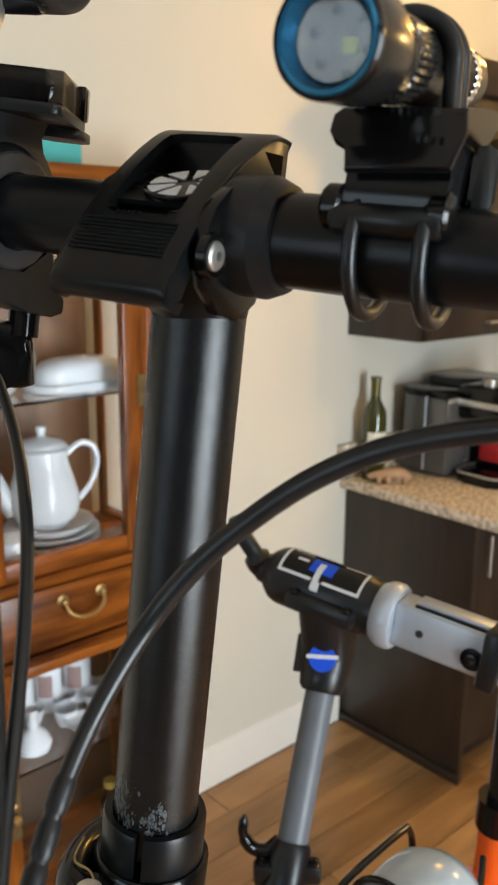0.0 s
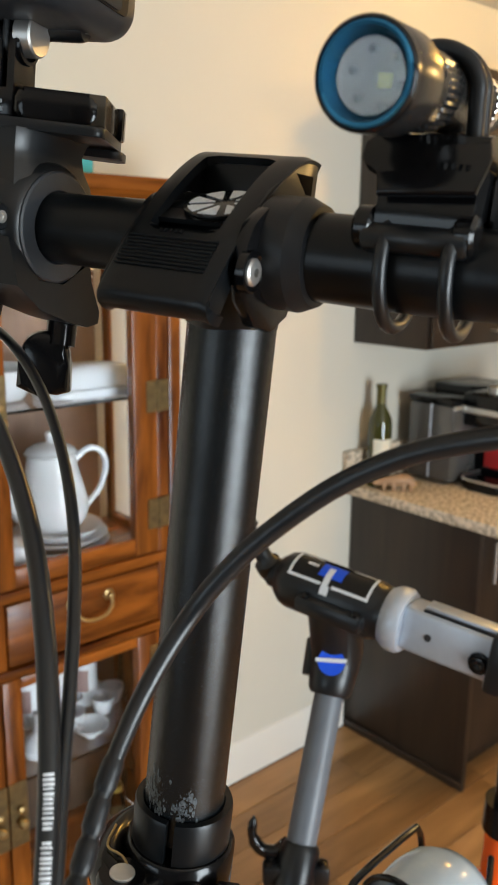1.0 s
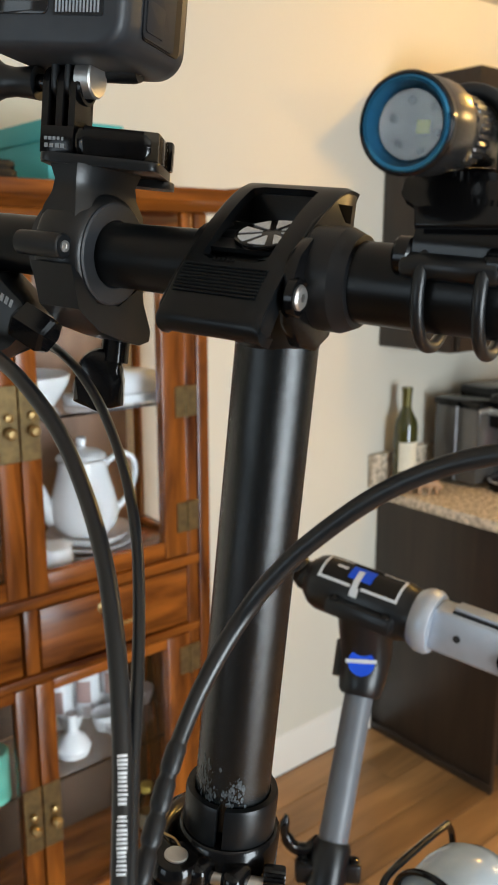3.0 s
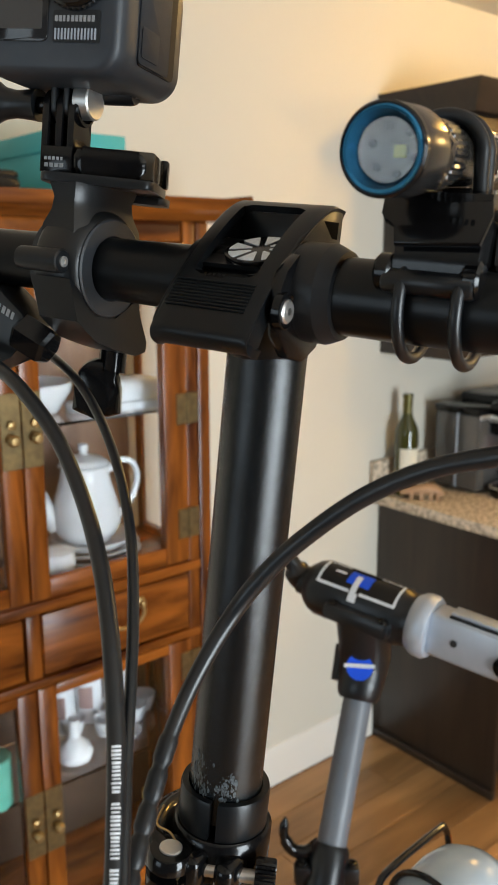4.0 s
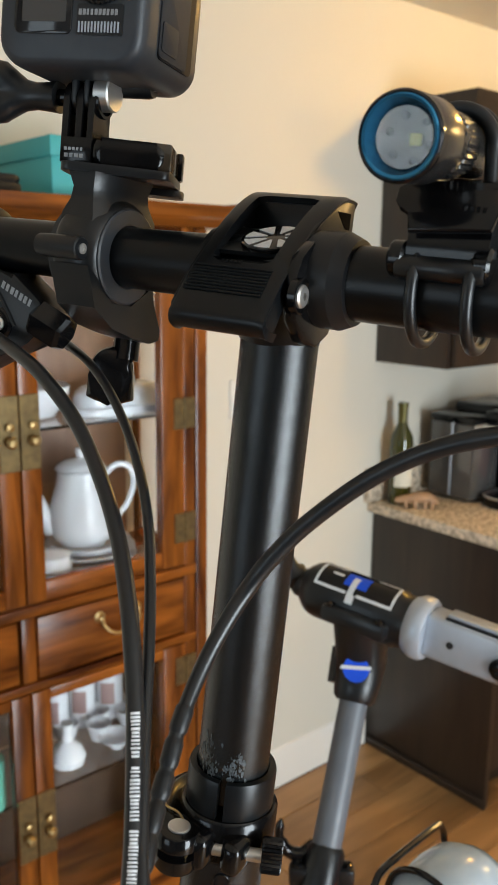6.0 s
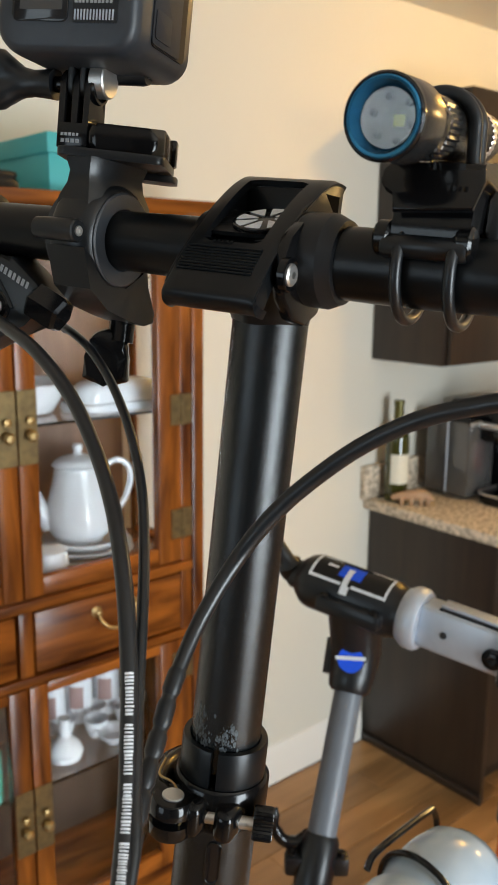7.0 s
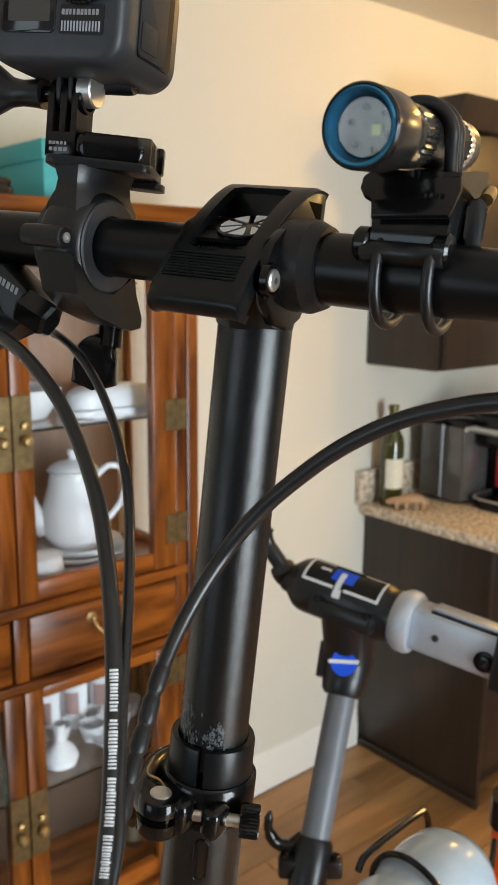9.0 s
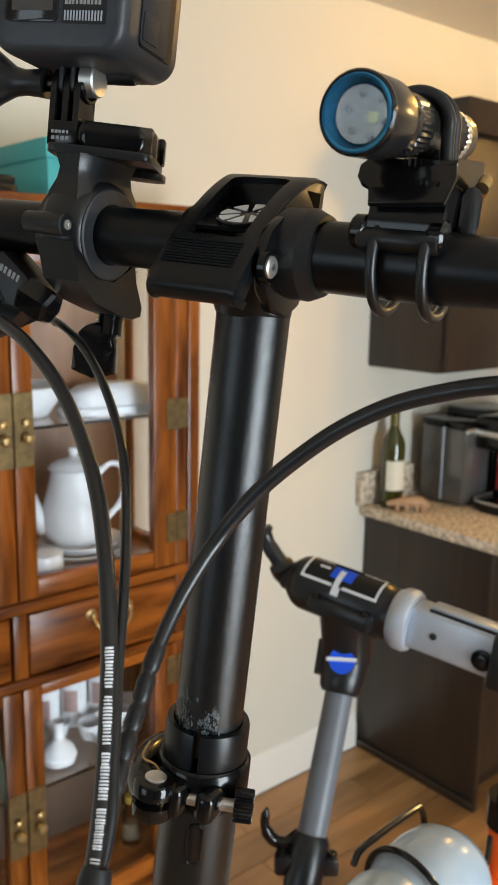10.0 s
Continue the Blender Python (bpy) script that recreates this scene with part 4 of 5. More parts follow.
    part("edge_trim", a_tube(smooth_path(mms([(-17.5, 2, -236), (-14, -8, -238), (-5, -9, -239), (6.2, -17.5, -243), (4.4, -18.2, -252), (3, -18, -258)]), 6), 0.55 * MM, 8), BRIGHT_BRASS, collar, "thin bare metal edge")
    sl = rounded(-3.2 * MM, 3.2 * MM, -12 * MM, 9 * MM, 3.1 * MM, 6)
    sa = radians(-62)
    slot_m = Matrix.Translation(post_at(-273) + Vector((19.0 * MM * math.cos(sa), 19.0 * MM * math.sin(sa), 0))) @ pose(0, 0, 0, 90, 0, 28)
    part("slot", a_plate(sl, -1.5 * MM, 0.35 * MM, m=slot_m, bevel=0.2 * MM), material("dark_slot", (0.004, 0.004, 0.005), 0.2), low, "dark keyway slot")
    part("slot_rim", a_tube([slot_m @ Vector((x, y, 0.3 * MM)) for x, y in sl] + [slot_m @ Vector((*sl[0], 0.3 * MM))], 0.5 * MM, 8), GLOSS_BLACK, low)
    # cables
    c1 = part("brake_cable", a_tube(smooth_path(mms(C1), 8), [MM * (3.15 if i < 64 else max(2.35, 3.15 - (i - 64) * 0.016)) for i in range(8 * (len(C1) - 1) + 1)], 18), CABLE_BLACK, bike, "thick black brake cable housing")
    pts = smooth_path(mms(C1), 8)
    sleeve = pts[8 * 11 + 5:8 * 17]
    part("cable_sleeve", a_tube(sleeve, [3.2 * MM if i % 5 else 2.3 * MM for i in range(len(sleeve))], 18), RUBBER, c1, "ribbed rubber sleeve")
    c2 = part("gear_cable", a_tube(smooth_path(mms(C2), 8), 3.0 * MM, 18), CABLE_BLACK, bike, "black printed cable housing")
    # printed bars along the housing
    p2 = smooth_path(mms(C2), 8)
    run = p2[8 * 8 + 7:8 * 12 + 8]
    ink = bmesh.new()
    rnd = random.Random(5)
    eye = mm(165, -300, -5)
    for i in range(len(run) - 1):
        for s in (0.0, 0.5):
            if i % 8 == 6:
                continue
            a = run[i].lerp(run[i + 1], s + 0.06)
            b = run[i].lerp(run[i + 1], s + 0.06 + 0.32 * rnd.uniform(0.75, 1.15))
            d = (b - a).normalized()
            out = (eye - a)
            out = (out - d * out.dot(d)).normalized()
            side = d.cross(out)
            rows = []
            half = 0.52 * rnd.uniform(0.75, 1.0)
            for p in (a, b):
                rows.append([p + 3.05 * MM * (math.cos(w * half) * out + math.sin(w * half) * side) for w in (-1, -0.6, -0.2, 0.2, 0.6, 1)])
            skin(ink, rows, closed_ring=False, caps=False)
    part("print", ink, material("worn_white_print", (0.74, 0.77, 0.80), 0.55, second=(0.58, 0.61, 0.65), scale=700, mix=0.8), c2, "worn white printing", 0)
    part("shift_cable", a_tube(smooth_path(mms(C3), 8), 2.0 * MM, 16), CABLE_BLACK, bike, "thin glossy cable housing")
    join = smooth_path(mms([(57, -136, -184), (62, -147, -203), (62.5, -150, -225), (60, -147, -255)]), 6)
    part("cable_wrap", a_tube(join, [4.4 * MM] + [5.0 * MM] * (len(join) - 1), 20), RUBBER, bike, "rubber wrap round joined cables")
    # brake lever at the bar end
    shell = [(-196, 14), (-152, -2), (-133, -13.5), (-119, -12.2), (-103, -22.5), (-96, -30), (-98, -37), (-109, -40.5), (-121, -49), (-140, -60), (-166, -48), (-196, -26)]
    bl = part("brake_lever", a_plate([(x * MM, z * MM) for x, z in shell], -5 * MM, 13.5 * MM, m=Matrix(((1, 0, 0, 0), (0, 0, -1, 0), (0, 1, 0, 0), (0, 0, 0, 1))), bevel=2.6 * MM), BLACK_PLASTIC, bike, "black brake lever housing")
    part("housing_edge", a_tube(smooth_path(mms([(-150, -13.4, -8), (-132, -13.6, -17.5), (-122, -13.6, -28), (-116, -13.6, -36)]), 5), 1.1 * MM, 8), BLACK_PLASTIC, bl)
    part("pivot_boss", a_lathe([(7.5 * MM, 0), (7.5 * MM, 1.4 * MM), (6.4 * MM, 2.2 * MM), (4.2 * MM, 2.2 * MM), (3.8 * MM, 1.2 * MM), (0, 1.2 * MM)], along(mm(-125, -13.0, -36), mm(-125, -30, -36)), 28), GLOSS_BLACK, bl)
    part("cable_nut", a_tube(mms([(-107, -9.5, -30.2), (-105.4, -9.1, -30.9), (-93.4, -6.1, -36.4), (-91.8, -5.7, -37.1)]), [7.6 * MM, 9.2 * MM, 9.2 * MM, 7.6 * MM], 6), GLOSS_BLACK, bl, "hexagonal barrel adjuster")
    part("ferrule", a_tube(mms([(-96.5, -5.2, -35.3), (-92, -4.4, -37.6)]), 4.2 * MM, 16), GLOSS_BLACK, bl)
    part("lever_blade", a_tube(smooth_path(mms([(-215, -40, -38), (-180, -26, -40), (-150, -15, -44), (-130, -8, -44)]), 5), [7 * MM, 7.4 * MM] + [8 * MM] * 12 + [6 * MM, 4 * MM], 12), GLOSS_BLACK, bl)
    for x, y, z in ((-152, -13.6, -18), (-125, -14.6, -36)):
        part("housing_screw", a_lathe([(3.2 * MM, 0), (3.2 * MM, 1.2 * MM), (2.2 * MM, 1.7 * MM), (0, 1.2 * MM)], along(mm(x, y, z), mm(x + 5, y - 20, z + 3)), 16), STEEL, bl)
    bars(bl, "housing_print", Matrix(((0.93, 0.36, 0, -125.5 * MM), (0, 0, -1, -13.6 * MM), (-0.36, 0.93, 0, -19.4 * MM), (0, 0, 0, 1))), 7, 2.0, 3.3, 2.95, GREY_INK, 7)
    part("lever_band", ring_x(bmesh.new(), [(12.6, -176), (17, -175), (18, -170), (18, -150), (16.5, -145), (12.6, -144)]), BLACK_PLASTIC, bl)
    # frame far below and behind
    inv = BAR.inverted()
    def wpt(x, y, z):
        return inv @ Vector((x, y, z))
    part("main_tube", a_tube([wpt(0.15, 0.281, 0.93), wpt(0.45, 0.345, 0.915), wpt(0.86, 0.43, 0.90)], 0.032, 32), ORANGE, bike, "orange painted main frame tube")
    seat = part("seat_tube", a_tube([wpt(0.865, 0.43, 0.80), wpt(0.857, 0.418, 0.97), wpt(0.856, 0.417, 1.02)], 0.024, 28), ORANGE, bike, "orange painted seat tube")
    part("seat_post", a_tube([wpt(0.856, 0.417, 1.02), wpt(0.850, 0.408, 1.36)], 0.0165, 28), SATIN_BLACK, bike)
    part("seat_clamp", a_tube([wpt(0.857, 0.418, 1.0), wpt(0.856, 0.416, 1.04)], 0.028, 24), GLOSS_BLACK, bike)
    # bottle cage
    cage = part("bottle_cage", a_tube(smooth_path([wpt(0.455, 0.360, 1.188), wpt(0.47, 0.363, 1.194), wpt(0.52, 0.368, 1.189), wpt(0.566, 0.3715, 1.183), wpt(0.576, 0.3725, 1.178), wpt(0.588, 0.374, 1.150), wpt(0.600, 0.376, 1.06), wpt(0.58, 0.37, 0.945)], 6), 0.0032, 10), GLOSS_BLACK, bike, "black wire bottle cage")
    bm_ = along(*BOTTLE)
    R, L = 0.050, (BOTTLE[1] - BOTTLE[0]).length
    hoop = [inv @ (bm_ @ Vector(((R + 0.003) * math.cos(t), (R + 0.003) * math.sin(t), 0.105 + 0.010 * math.cos(t)))) for t in [2 * math.pi * i / 40 for i in range(41)]]
    part("cage_hoop", a_tube(hoop, 0.003, 10), GLOSS_BLACK, cage)
    part("cage_arm", a_tube(smooth_path([wpt(*p) for p in ((0.622, 0.322, 1.150), (0.585, 0.305, 1.152), (0.545, 0.292, 1.153), (0.49, 0.282, 1.14))], 5), 0.003, 10), GLOSS_BLACK, cage)
    return bike


def water_bottle():
    b, a = BOTTLE
    m = along(b, a)
    bt = thing("water_bottle", "translucent white water bottle held in a wire cage", "bottle", m)
    milk = material("milky_plastic", (0.34, 0.44, 0.54), 0.2, second=(0.47, 0.55, 0.62), scale=16, mix=0.8, coat=0.3)
    L = (a - b).length
    R = 0.050
    part("body", a_lathe([(0.0, -0.02), (0.03, -0.018), (R, 0.0), (R, 0.08), (R * 0.93, 0.092), (R * 0.93, 0.102), (R, 0.114), (R, L - 0.02), (R * 0.93, L), (R * 0.72, L + 0.016), (R * 0.4, L + 0.025), (0, L + 0.027)], None, 48), milk, bt)
    part("cap", a_lathe([(0.0, -0.05), (0.012, -0.05), (0.014, -0.03), (0.034, -0.026), (0.036, -0.012), (0.03, -0.0105)], None, 32), GLOSS_BLACK, bt)


def bike_light():
    c = mm(69.6, -53.0, 43.2)
    axis = mm(71.3, 100, 62) - c
    m = BAR @ along(c, c + axis) @ Matrix.Diagonal((0.825, 0.825, 1.06, 1))
    lt = thing("bike_light", "black torch style bike light with blue bezel on handlebar", "bike light", m)
    u = MM
    alu = material("graphite_anodised", (0.045, 0.044, 0.044), 0.24, 0.75, second=(0.06, 0.058, 0.056), scale=120, rough_vary=0.06)
    blue = material("blue_anodised_ring", (0.03, 0.19, 0.38), 0.16, 0.75, second=(0.04, 0.23, 0.44), scale=60, rough_vary=0.05)
    head = part("head", a_lathe([(14.9 * u, 0.2 * u), (15.6 * u, 0.4 * u), (16.2 * u, 1.6 * u), (16.2 * u, 19 * u), (15.4 * u, 22 * u), (13.6 * u, 27 * u), (13.2 * u, 31 * u)], None, 64, False), alu, lt)
    part("bezel", a_lathe([(16.25 * u, 2.2 * u), (16.2 * u, 0.9 * u), (15.4 * u, 0.0), (14.9 * u, 0.3 * u)], None, 64, False), GLOSS_BLACK, head)
    part("blue_ring", a_lathe([(14.95 * u, 0.3 * u), (14.2 * u, -0.15 * u), (13.2 * u, 0.1 * u), (12.9 * u, 0.9 * u), (11.0 * u, 5.0 * u)], None, 64, False), blue, head, "blue anodised bezel ring")
    refl = material("dull_reflector", (0.48, 0.47, 0.46), 0.2, 0.5, second=(0.34, 0.34, 0.34), scale=200, rough_vary=0.1)
    part("reflector", a_lathe([(11.0 * u, 4.8 * u), (9.8 * u, 8 * u), (7.0 * u, 12 * u), (3.6 * u, 15 * u), (2.6 * u, 15.4 * u), (0, 15.4 * u)], None, 48, False), refl, head, "frosted silver reflector")
    part("led", a_box(-2.2 * u, 2.2 * u, -2.2 * u, 2.2 * u, 13.6 * u, 15.2 * u, bevel=0.3 * u), material("yellow_phosphor", (0.55, 0.54, 0.13), 0.4), head, "yellow light-emitting chip")
    for k in range(6):
        a = radians(60 * k + 15)
        part("lens_foot", a_lathe([(1.5 * u, 0), (1.3 * u, 1.2 * u), (0.6 * u, 1.6 * u), (0, 1.6 * u)], Matrix.Translation(Vector((8.2 * u * math.cos(a), 8.2 * u * math.sin(a), 9.5 * u))) @ pose(0, 0, 0, 180, 0, 0), 12), GREY_PLASTIC, head, "dark lens foot")
    lens = part("lens", a_lathe([(0, 4.0 * u), (11.0 * u, 4.0 * u), (11.0 * u, 5.2 * u), (0, 5.2 * u)], None, 40), PANE, head, "clear front lens")
    lens.visible_shadow = False
    hexa = a_tube([(0, 0, 24 * u), (0, 0, 26 * u), (0, 0, 30 * u), (0, 0, 33 * u)], [13.4 * u, 15.0 * u, 15.0 * u, 13.4 * u], 6)
    part("facet_ring", hexa, alu, lt, "", 20)
    part("knurled_grip", knurled(13.6 * u, 33 * u, 45 * u, 34, 0.8 * u), alu, lt, "ridged grip ring")
    part("body", a_lathe([(12.6 * u, 31 * u), (12.6 * u, 46 * u), (12.2 * u, 47 * u), (12.2 * u, 84 * u), (12.8 * u, 85 * u)], None, 40), alu, lt)
    part("tail_ring", knurled(13.0 * u, 84 * u, 90 * u, 30, 0.5 * u), STEEL, lt, "bright metal tail ring")
    part("tail_cap", a_lathe([(12.4 * u, 90 * u), (12.4 * u, 98 * u), (10 * u, 102 * u), (0, 103 * u)], None, 32), alu, lt)

    mount = thing("light_mount", "black moulded light cradle strapped to handlebar with cords", "light mount", BAR)
    # cradle plate that leans forward under the head
    plate_m = Matrix.Translation(mm(0, -18.5, 27)) @ pose(0, 0, 0, 70, 0, 0)
    out = [(65.5, -9), (93, -7), (95, 3), (94, 8), (80, 5), (68, 8), (61, 8.2), (58.8, 6), (58.8, 1.5), (61, -1.5), (65, -2.2)]
    cr = part("cradle", a_plate([(x * MM, y * MM) for x, y in out], -1.6 * MM, 1.6 * MM, m=plate_m, bevel=0.7 * MM), GLOSS_BLACK, mount)
    bars(mount, "raised_mark", plate_m @ Matrix.Translation(mm(73, -1.2, 1.6)), 9, 1.2, 1.7, 2.0, GLOSS_BLACK, 8, 0.45)
    saddle = bmesh.new()
    skin(saddle, [[mm(x, y, z) for y, z in ((-14, 5), (-16.5, 9), (-16.8, 15), (-15.5, 22), (-12, 32), (-9, 37), (6, 40), (26, 42.5), (28, 34), (22, 16), (17, 8), (12, 12), (0, 15.2), (-11, 12))] for x in (64, 65, 91, 92)])
    part("saddle", saddle, GLOSS_BLACK, mount, "", 30)
    part("hinge_barrel", a_tube(mms([(61, -15, 7.6), (62, -15, 7.6), (91, -15, 7.6), (92, -15, 7.6)]), [3.6 * MM, 4.3 * MM, 4.3 * MM, 3.6 * MM], 20), BLACK_PLASTIC, mount)
    for x in (60.8, 90.4):
        part("end_boss", a_lathe([(5.5 * MM, -3 * MM), (6.4 * MM, -2 * MM), (6.4 * MM, 2 * MM), (5.2 * MM, 3 * MM), (0, 3.2 * MM)], Matrix.Translation(mm(x, -12.5, 10)) @ pose(0, 0, 0, 0, 90, 0), 20), GLOSS_BLACK, mount)
    for x in (68.2, 87.6):
        loop = smooth_path(mms([(x, -14.5, 12), (x, -18, 5), (x + 0.3, -18.3, -4), (x + 0.8, -15, -12), (x + 1.2, -8, -17.4), (x + 1.5, 2, -18), (x + 1, 12, -13.5), (x + 0.5, 17.5, -4), (x, 18.5, 6), (x, 18, 14)]), 5)
        part("bar_strap", a_tube(loop, 2.15 * MM, 14), CABLE_BLACK, mount, "stretched black rubber cord")
    for k, off in enumerate((0.0, 7.0)):
        y0, cz = 2.0 + off, 49.9 + 0.12 * off
        arc = [(70.2 + 12.9 * math.cos(radians(a)), y0 + (70 - a) * 0.012, cz + 12.9 * math.sin(radians(a))) for a in range(215, -20, -20)]
        cord = smooth_path(mms([(62, y0, 31)] + arc + [(84.5, y0 + 0.5, 37), (88.5, 4 + off * 0.6, 29), (92.5, 3.5 + off * 0.3, 22), (94.5, 3.2 + off * 0.2, 16)]), 4)
        part("light_strap", a_tube(cord, 2.5 * MM, 14), RUBBER, mount, "stretched black rubber cord")
    part("strap_tab", a_plate(rounded(-3.6 * MM, 3.6 * MM, -9 * MM, 9 * MM, 3.5 * MM), -2.4 * MM, 2.4 * MM, m=Matrix.Translation(mm(95.5, 3.2, 21)) @ pose(0, 0, 0, 84, 0, 22), bevel=1.2 * MM), RUBBER, mount)
    part("strap_hook", a_tube(smooth_path(mms([(93, 18, 27), (96, 14, 31), (98, 9, 33), (98, 5, 30)]), 4), 2.6 * MM, 12), BRIGHT_BRASS, mount, "brass coloured strap hook")


def action_camera():
    # frame of the action camera, turned a little to the side
    CF = BAR @ Matrix(((0.985, -0.174, 0, -0.0834), (0.174, 0.985, 0, -0.0058), (0, 0, 1, 0.062), (0, 0, 0, 1)))
    u = MM
    acm = thing("action_camera", "dark grey action camera in a protective frame", "action camera", CF)
    rings = []
    outline = rounded(-32.4 * u, 33.0 * u, 7.5 * u, 58 * u, 11 * u, 7)
    for y, k in ((-28.0, 0.87), (-27.4, 0.925), (-25.6, 0.965), (-22.5, 0.99), (-17, 1.0), (17, 1.0), (23, 0.98), (27, 0.93), (28.5, 0.87)):
        cx, cz = 0.3 * u, 33 * u
        rings.append([(cx + (x - cx) * k, y * u, cz + (z - cz) * k) for x, z in outline])
    body = part("body", skin(bmesh.new(), rings), GREY_PLASTIC, acm, "", 50)
    part("front_screen", a_plate(rounded(-23 * u, 2.4 * u, 19.2 * u, 48 * u, 2.5 * u), 0, 1.2 * u, m=Matrix(((1, 0, 0, 0), (0, 0, -1, -27.5 * u), (0, 1, 0, 0), (0, 0, 0, 1))), bevel=0.4 * u), material("screen_glass", (0.012, 0.012, 0.013), 0.12), body, "black front screen")
    part("screen_image", a_plate(rounded(-19.5 * u, 0.0, 23.5 * u, 46 * u, 0.6 * u), 0, 0.2 * u, m=Matrix(((1, 0, 0, 0), (0, 0, -1, -28.75 * u), (0, 1, 0, 0), (0, 0, 0, 1)))), material("screen_off", (0.045, 0.043, 0.042), 0.25), body, "", 0)
    front = Matrix(((1, 0, 0, 0), (0, 0, -1, -27.9 * u), (0, 1, 0, 0), (0, 0, 0, 1)))
    part("grille_plate", a_plate(rounded(4.6 * u, 24.4 * u, 19.0 * u, 30.2 * u, 0.8 * u), 0, 0.5 * u, m=front), BLACK_PLASTIC, body)
    for i in range(13):
        x = 5.6 + i * 1.4
        part("grille_bar", a_box(x * u, (x + 0.5) * u, -28.9 * u, -28.3 * u, 20.0 * u, 23.8 * u), ALUMINIUM, body, "", 0)
    bars(body, "front_mark", Matrix(((1, 0, 0, 5.4 * u), (0, 0, -1, -28.42 * u), (0, 1, 0, 26.2 * u), (0, 0, 0, 1))), 10, 1.1, 2.1, 1.72, GREY_INK, 2)
    part("lens_ring", a_lathe([(14.6 * u, 0), (14.6 * u, 4 * u), (13.6 * u, 5 * u), (12.4 * u, 5 * u), (11.6 * u, 3.4 * u), (9.5 * u, 2.6 * u)], along((14 * u, -27.5 * u, 45.0 * u), (14 * u, -1, 45.0 * u)), 48, False), GLOSS_BLACK, body, "ridged lens ring")
    part("lens_knurl", (lambda k: (bmesh.ops.transform(k, matrix=along((14 * u, -27.6 * u, 45.0 * u), (14 * u, -1, 45.0 * u)), verts=k.verts), k)[1])(knurled(15.3 * u, 0, 3.2 * u, 44, 0.6 * u)), BLACK_PLASTIC, body)
    part("lens_glass", a_lathe([(9.6 * u, 2.4 * u), (0, 3.0 * u)], along((14 * u, -27.5 * u, 45.0 * u), (14 * u, -1, 45.0 * u)), 32), GLOSS_BLACK, body)
    door_grey = material("door_grey_plastic", (0.017, 0.019, 0.023), 0.7, second=(0.022, 0.024, 0.028), scale=200, spec=0.2)
    side = Matrix(((0, 0, 1, 32.4 * u), (1, 0, 0, 0), (0, 1, 0, 0), (0, 0, 0, 1)))
    # flush plate; the recess's shade is put into its near-black colour
    part("side_recess", a_plate(rounded(-15 * u, 17 * u, 15 * u, 52 * u, 3 * u), 0, 0.75 * u, m=side), material("recess_shade", (0.006, 0.006, 0.007), 0.6, spec=0.2), body)
    door = part("side_door", a_plate(rounded(-15 * u, 11 * u, 15.6 * u, 51 * u, 2 * u), 0.7 * u, 1.3 * u, m=side, bevel=0.2 * u), door_grey, body, "grey side door with latch")
    part("door_latch", a_plate(rounded(-13.5 * u, 1 * u, 18 * u, 29 * u, 1.2 * u), 1.3 * u, 1.8 * u, m=side, bevel=0.3 * u), door_grey, door)
    part("hinge_pin", a_tube([(-4 * u, 9 * u, 8.6 * u), (19 * u, 9 * u, 8.6 * u), (21 * u, 9 * u, 8.6 * u)], [4.4 * u, 4.4 * u, 3.9 * u], 20), BLACK_PLASTIC, body)
    part("pin_screw", a_lathe([(1.3 * u, 0), (1.3 * u, 0.8 * u), (0, 0.9 * u)], along((21 * u, 9 * u, 8.6 * u), (60 * u, 9 * u, 8.6 * u)), 12), STEEL, body)
    for x in (-9.2, -3.4):
        part("frame_prong", a_plate([(y * u, z * u) for y, z in [(-6.5, 12)] + [(6.5 * math.cos(radians(a)), 6.5 * math.sin(radians(a)) + 1) for a in range(180, 361, 20)] + [(6.5, 12)]], 0, 2.6 * u, m=Matrix(((0, 0, 1, x * u), (1, 0, 0, 0), (0, 1, 0, 0), (0, 0, 0, 1))), bevel=0.3 * u), BLACK_PLASTIC, body)

    mt = thing("camera_mount", "black clamp mount with thumb screw holding the camera", "camera mount", CF)
    inv = CF.inverted() @ BAR
    def loc(x, y, z):
        return inv @ mm(x, y, z)
    for x in (-12.5, -6.1, -0.5):
        w = 2.9
        part("mount_prong", a_plate([(y * u, z * u) for y, z in [(-7.2, -24)] + [(6.8 * math.cos(radians(a)), 6.8 * math.sin(radians(a)) + 1) for a in range(180, -1, -20)] + [(7.2, -24)]], 0, w * u, m=Matrix(((0, 0, 1, x * u), (1, 0, 0, 0), (0, 1, 0, 0), (0, 0, 0, 1))), bevel=0.3 * u), GLOSS_BLACK, mt)
    part("prong_base", a_box(-12.5 * u, 2.4 * u, -7.4 * u, 7.6 * u, -25.5 * u, -15 * u, bevel=0.6 * u), GLOSS_BLACK, mt)
    bars(mt, "base_mark", Matrix(((1, 0, 0, -10.1 * u), (0, 0, -1, -7.4 * u), (0, 1, 0, -23.4 * u), (0, 0, 0, 1))), 4, 2.0, 1.6, 2.4, GREY_INK, 4)
    bars(mt, "base_mark", Matrix(((1, 0, 0, -10.3 * u), (0, 0, -1, -7.4 * u), (0, 1, 0, -20.6 * u), (0, 0, 0, 1))), 5, 1.3, 1.3, 1.9, GREY_INK, 6)
    part("thumb_bolt", a_tube([(-19 * u, 0, 1.5 * u), (5 * u, 0, 1.5 * u)], 3.4 * u, 16), GLOSS_BLACK, mt)
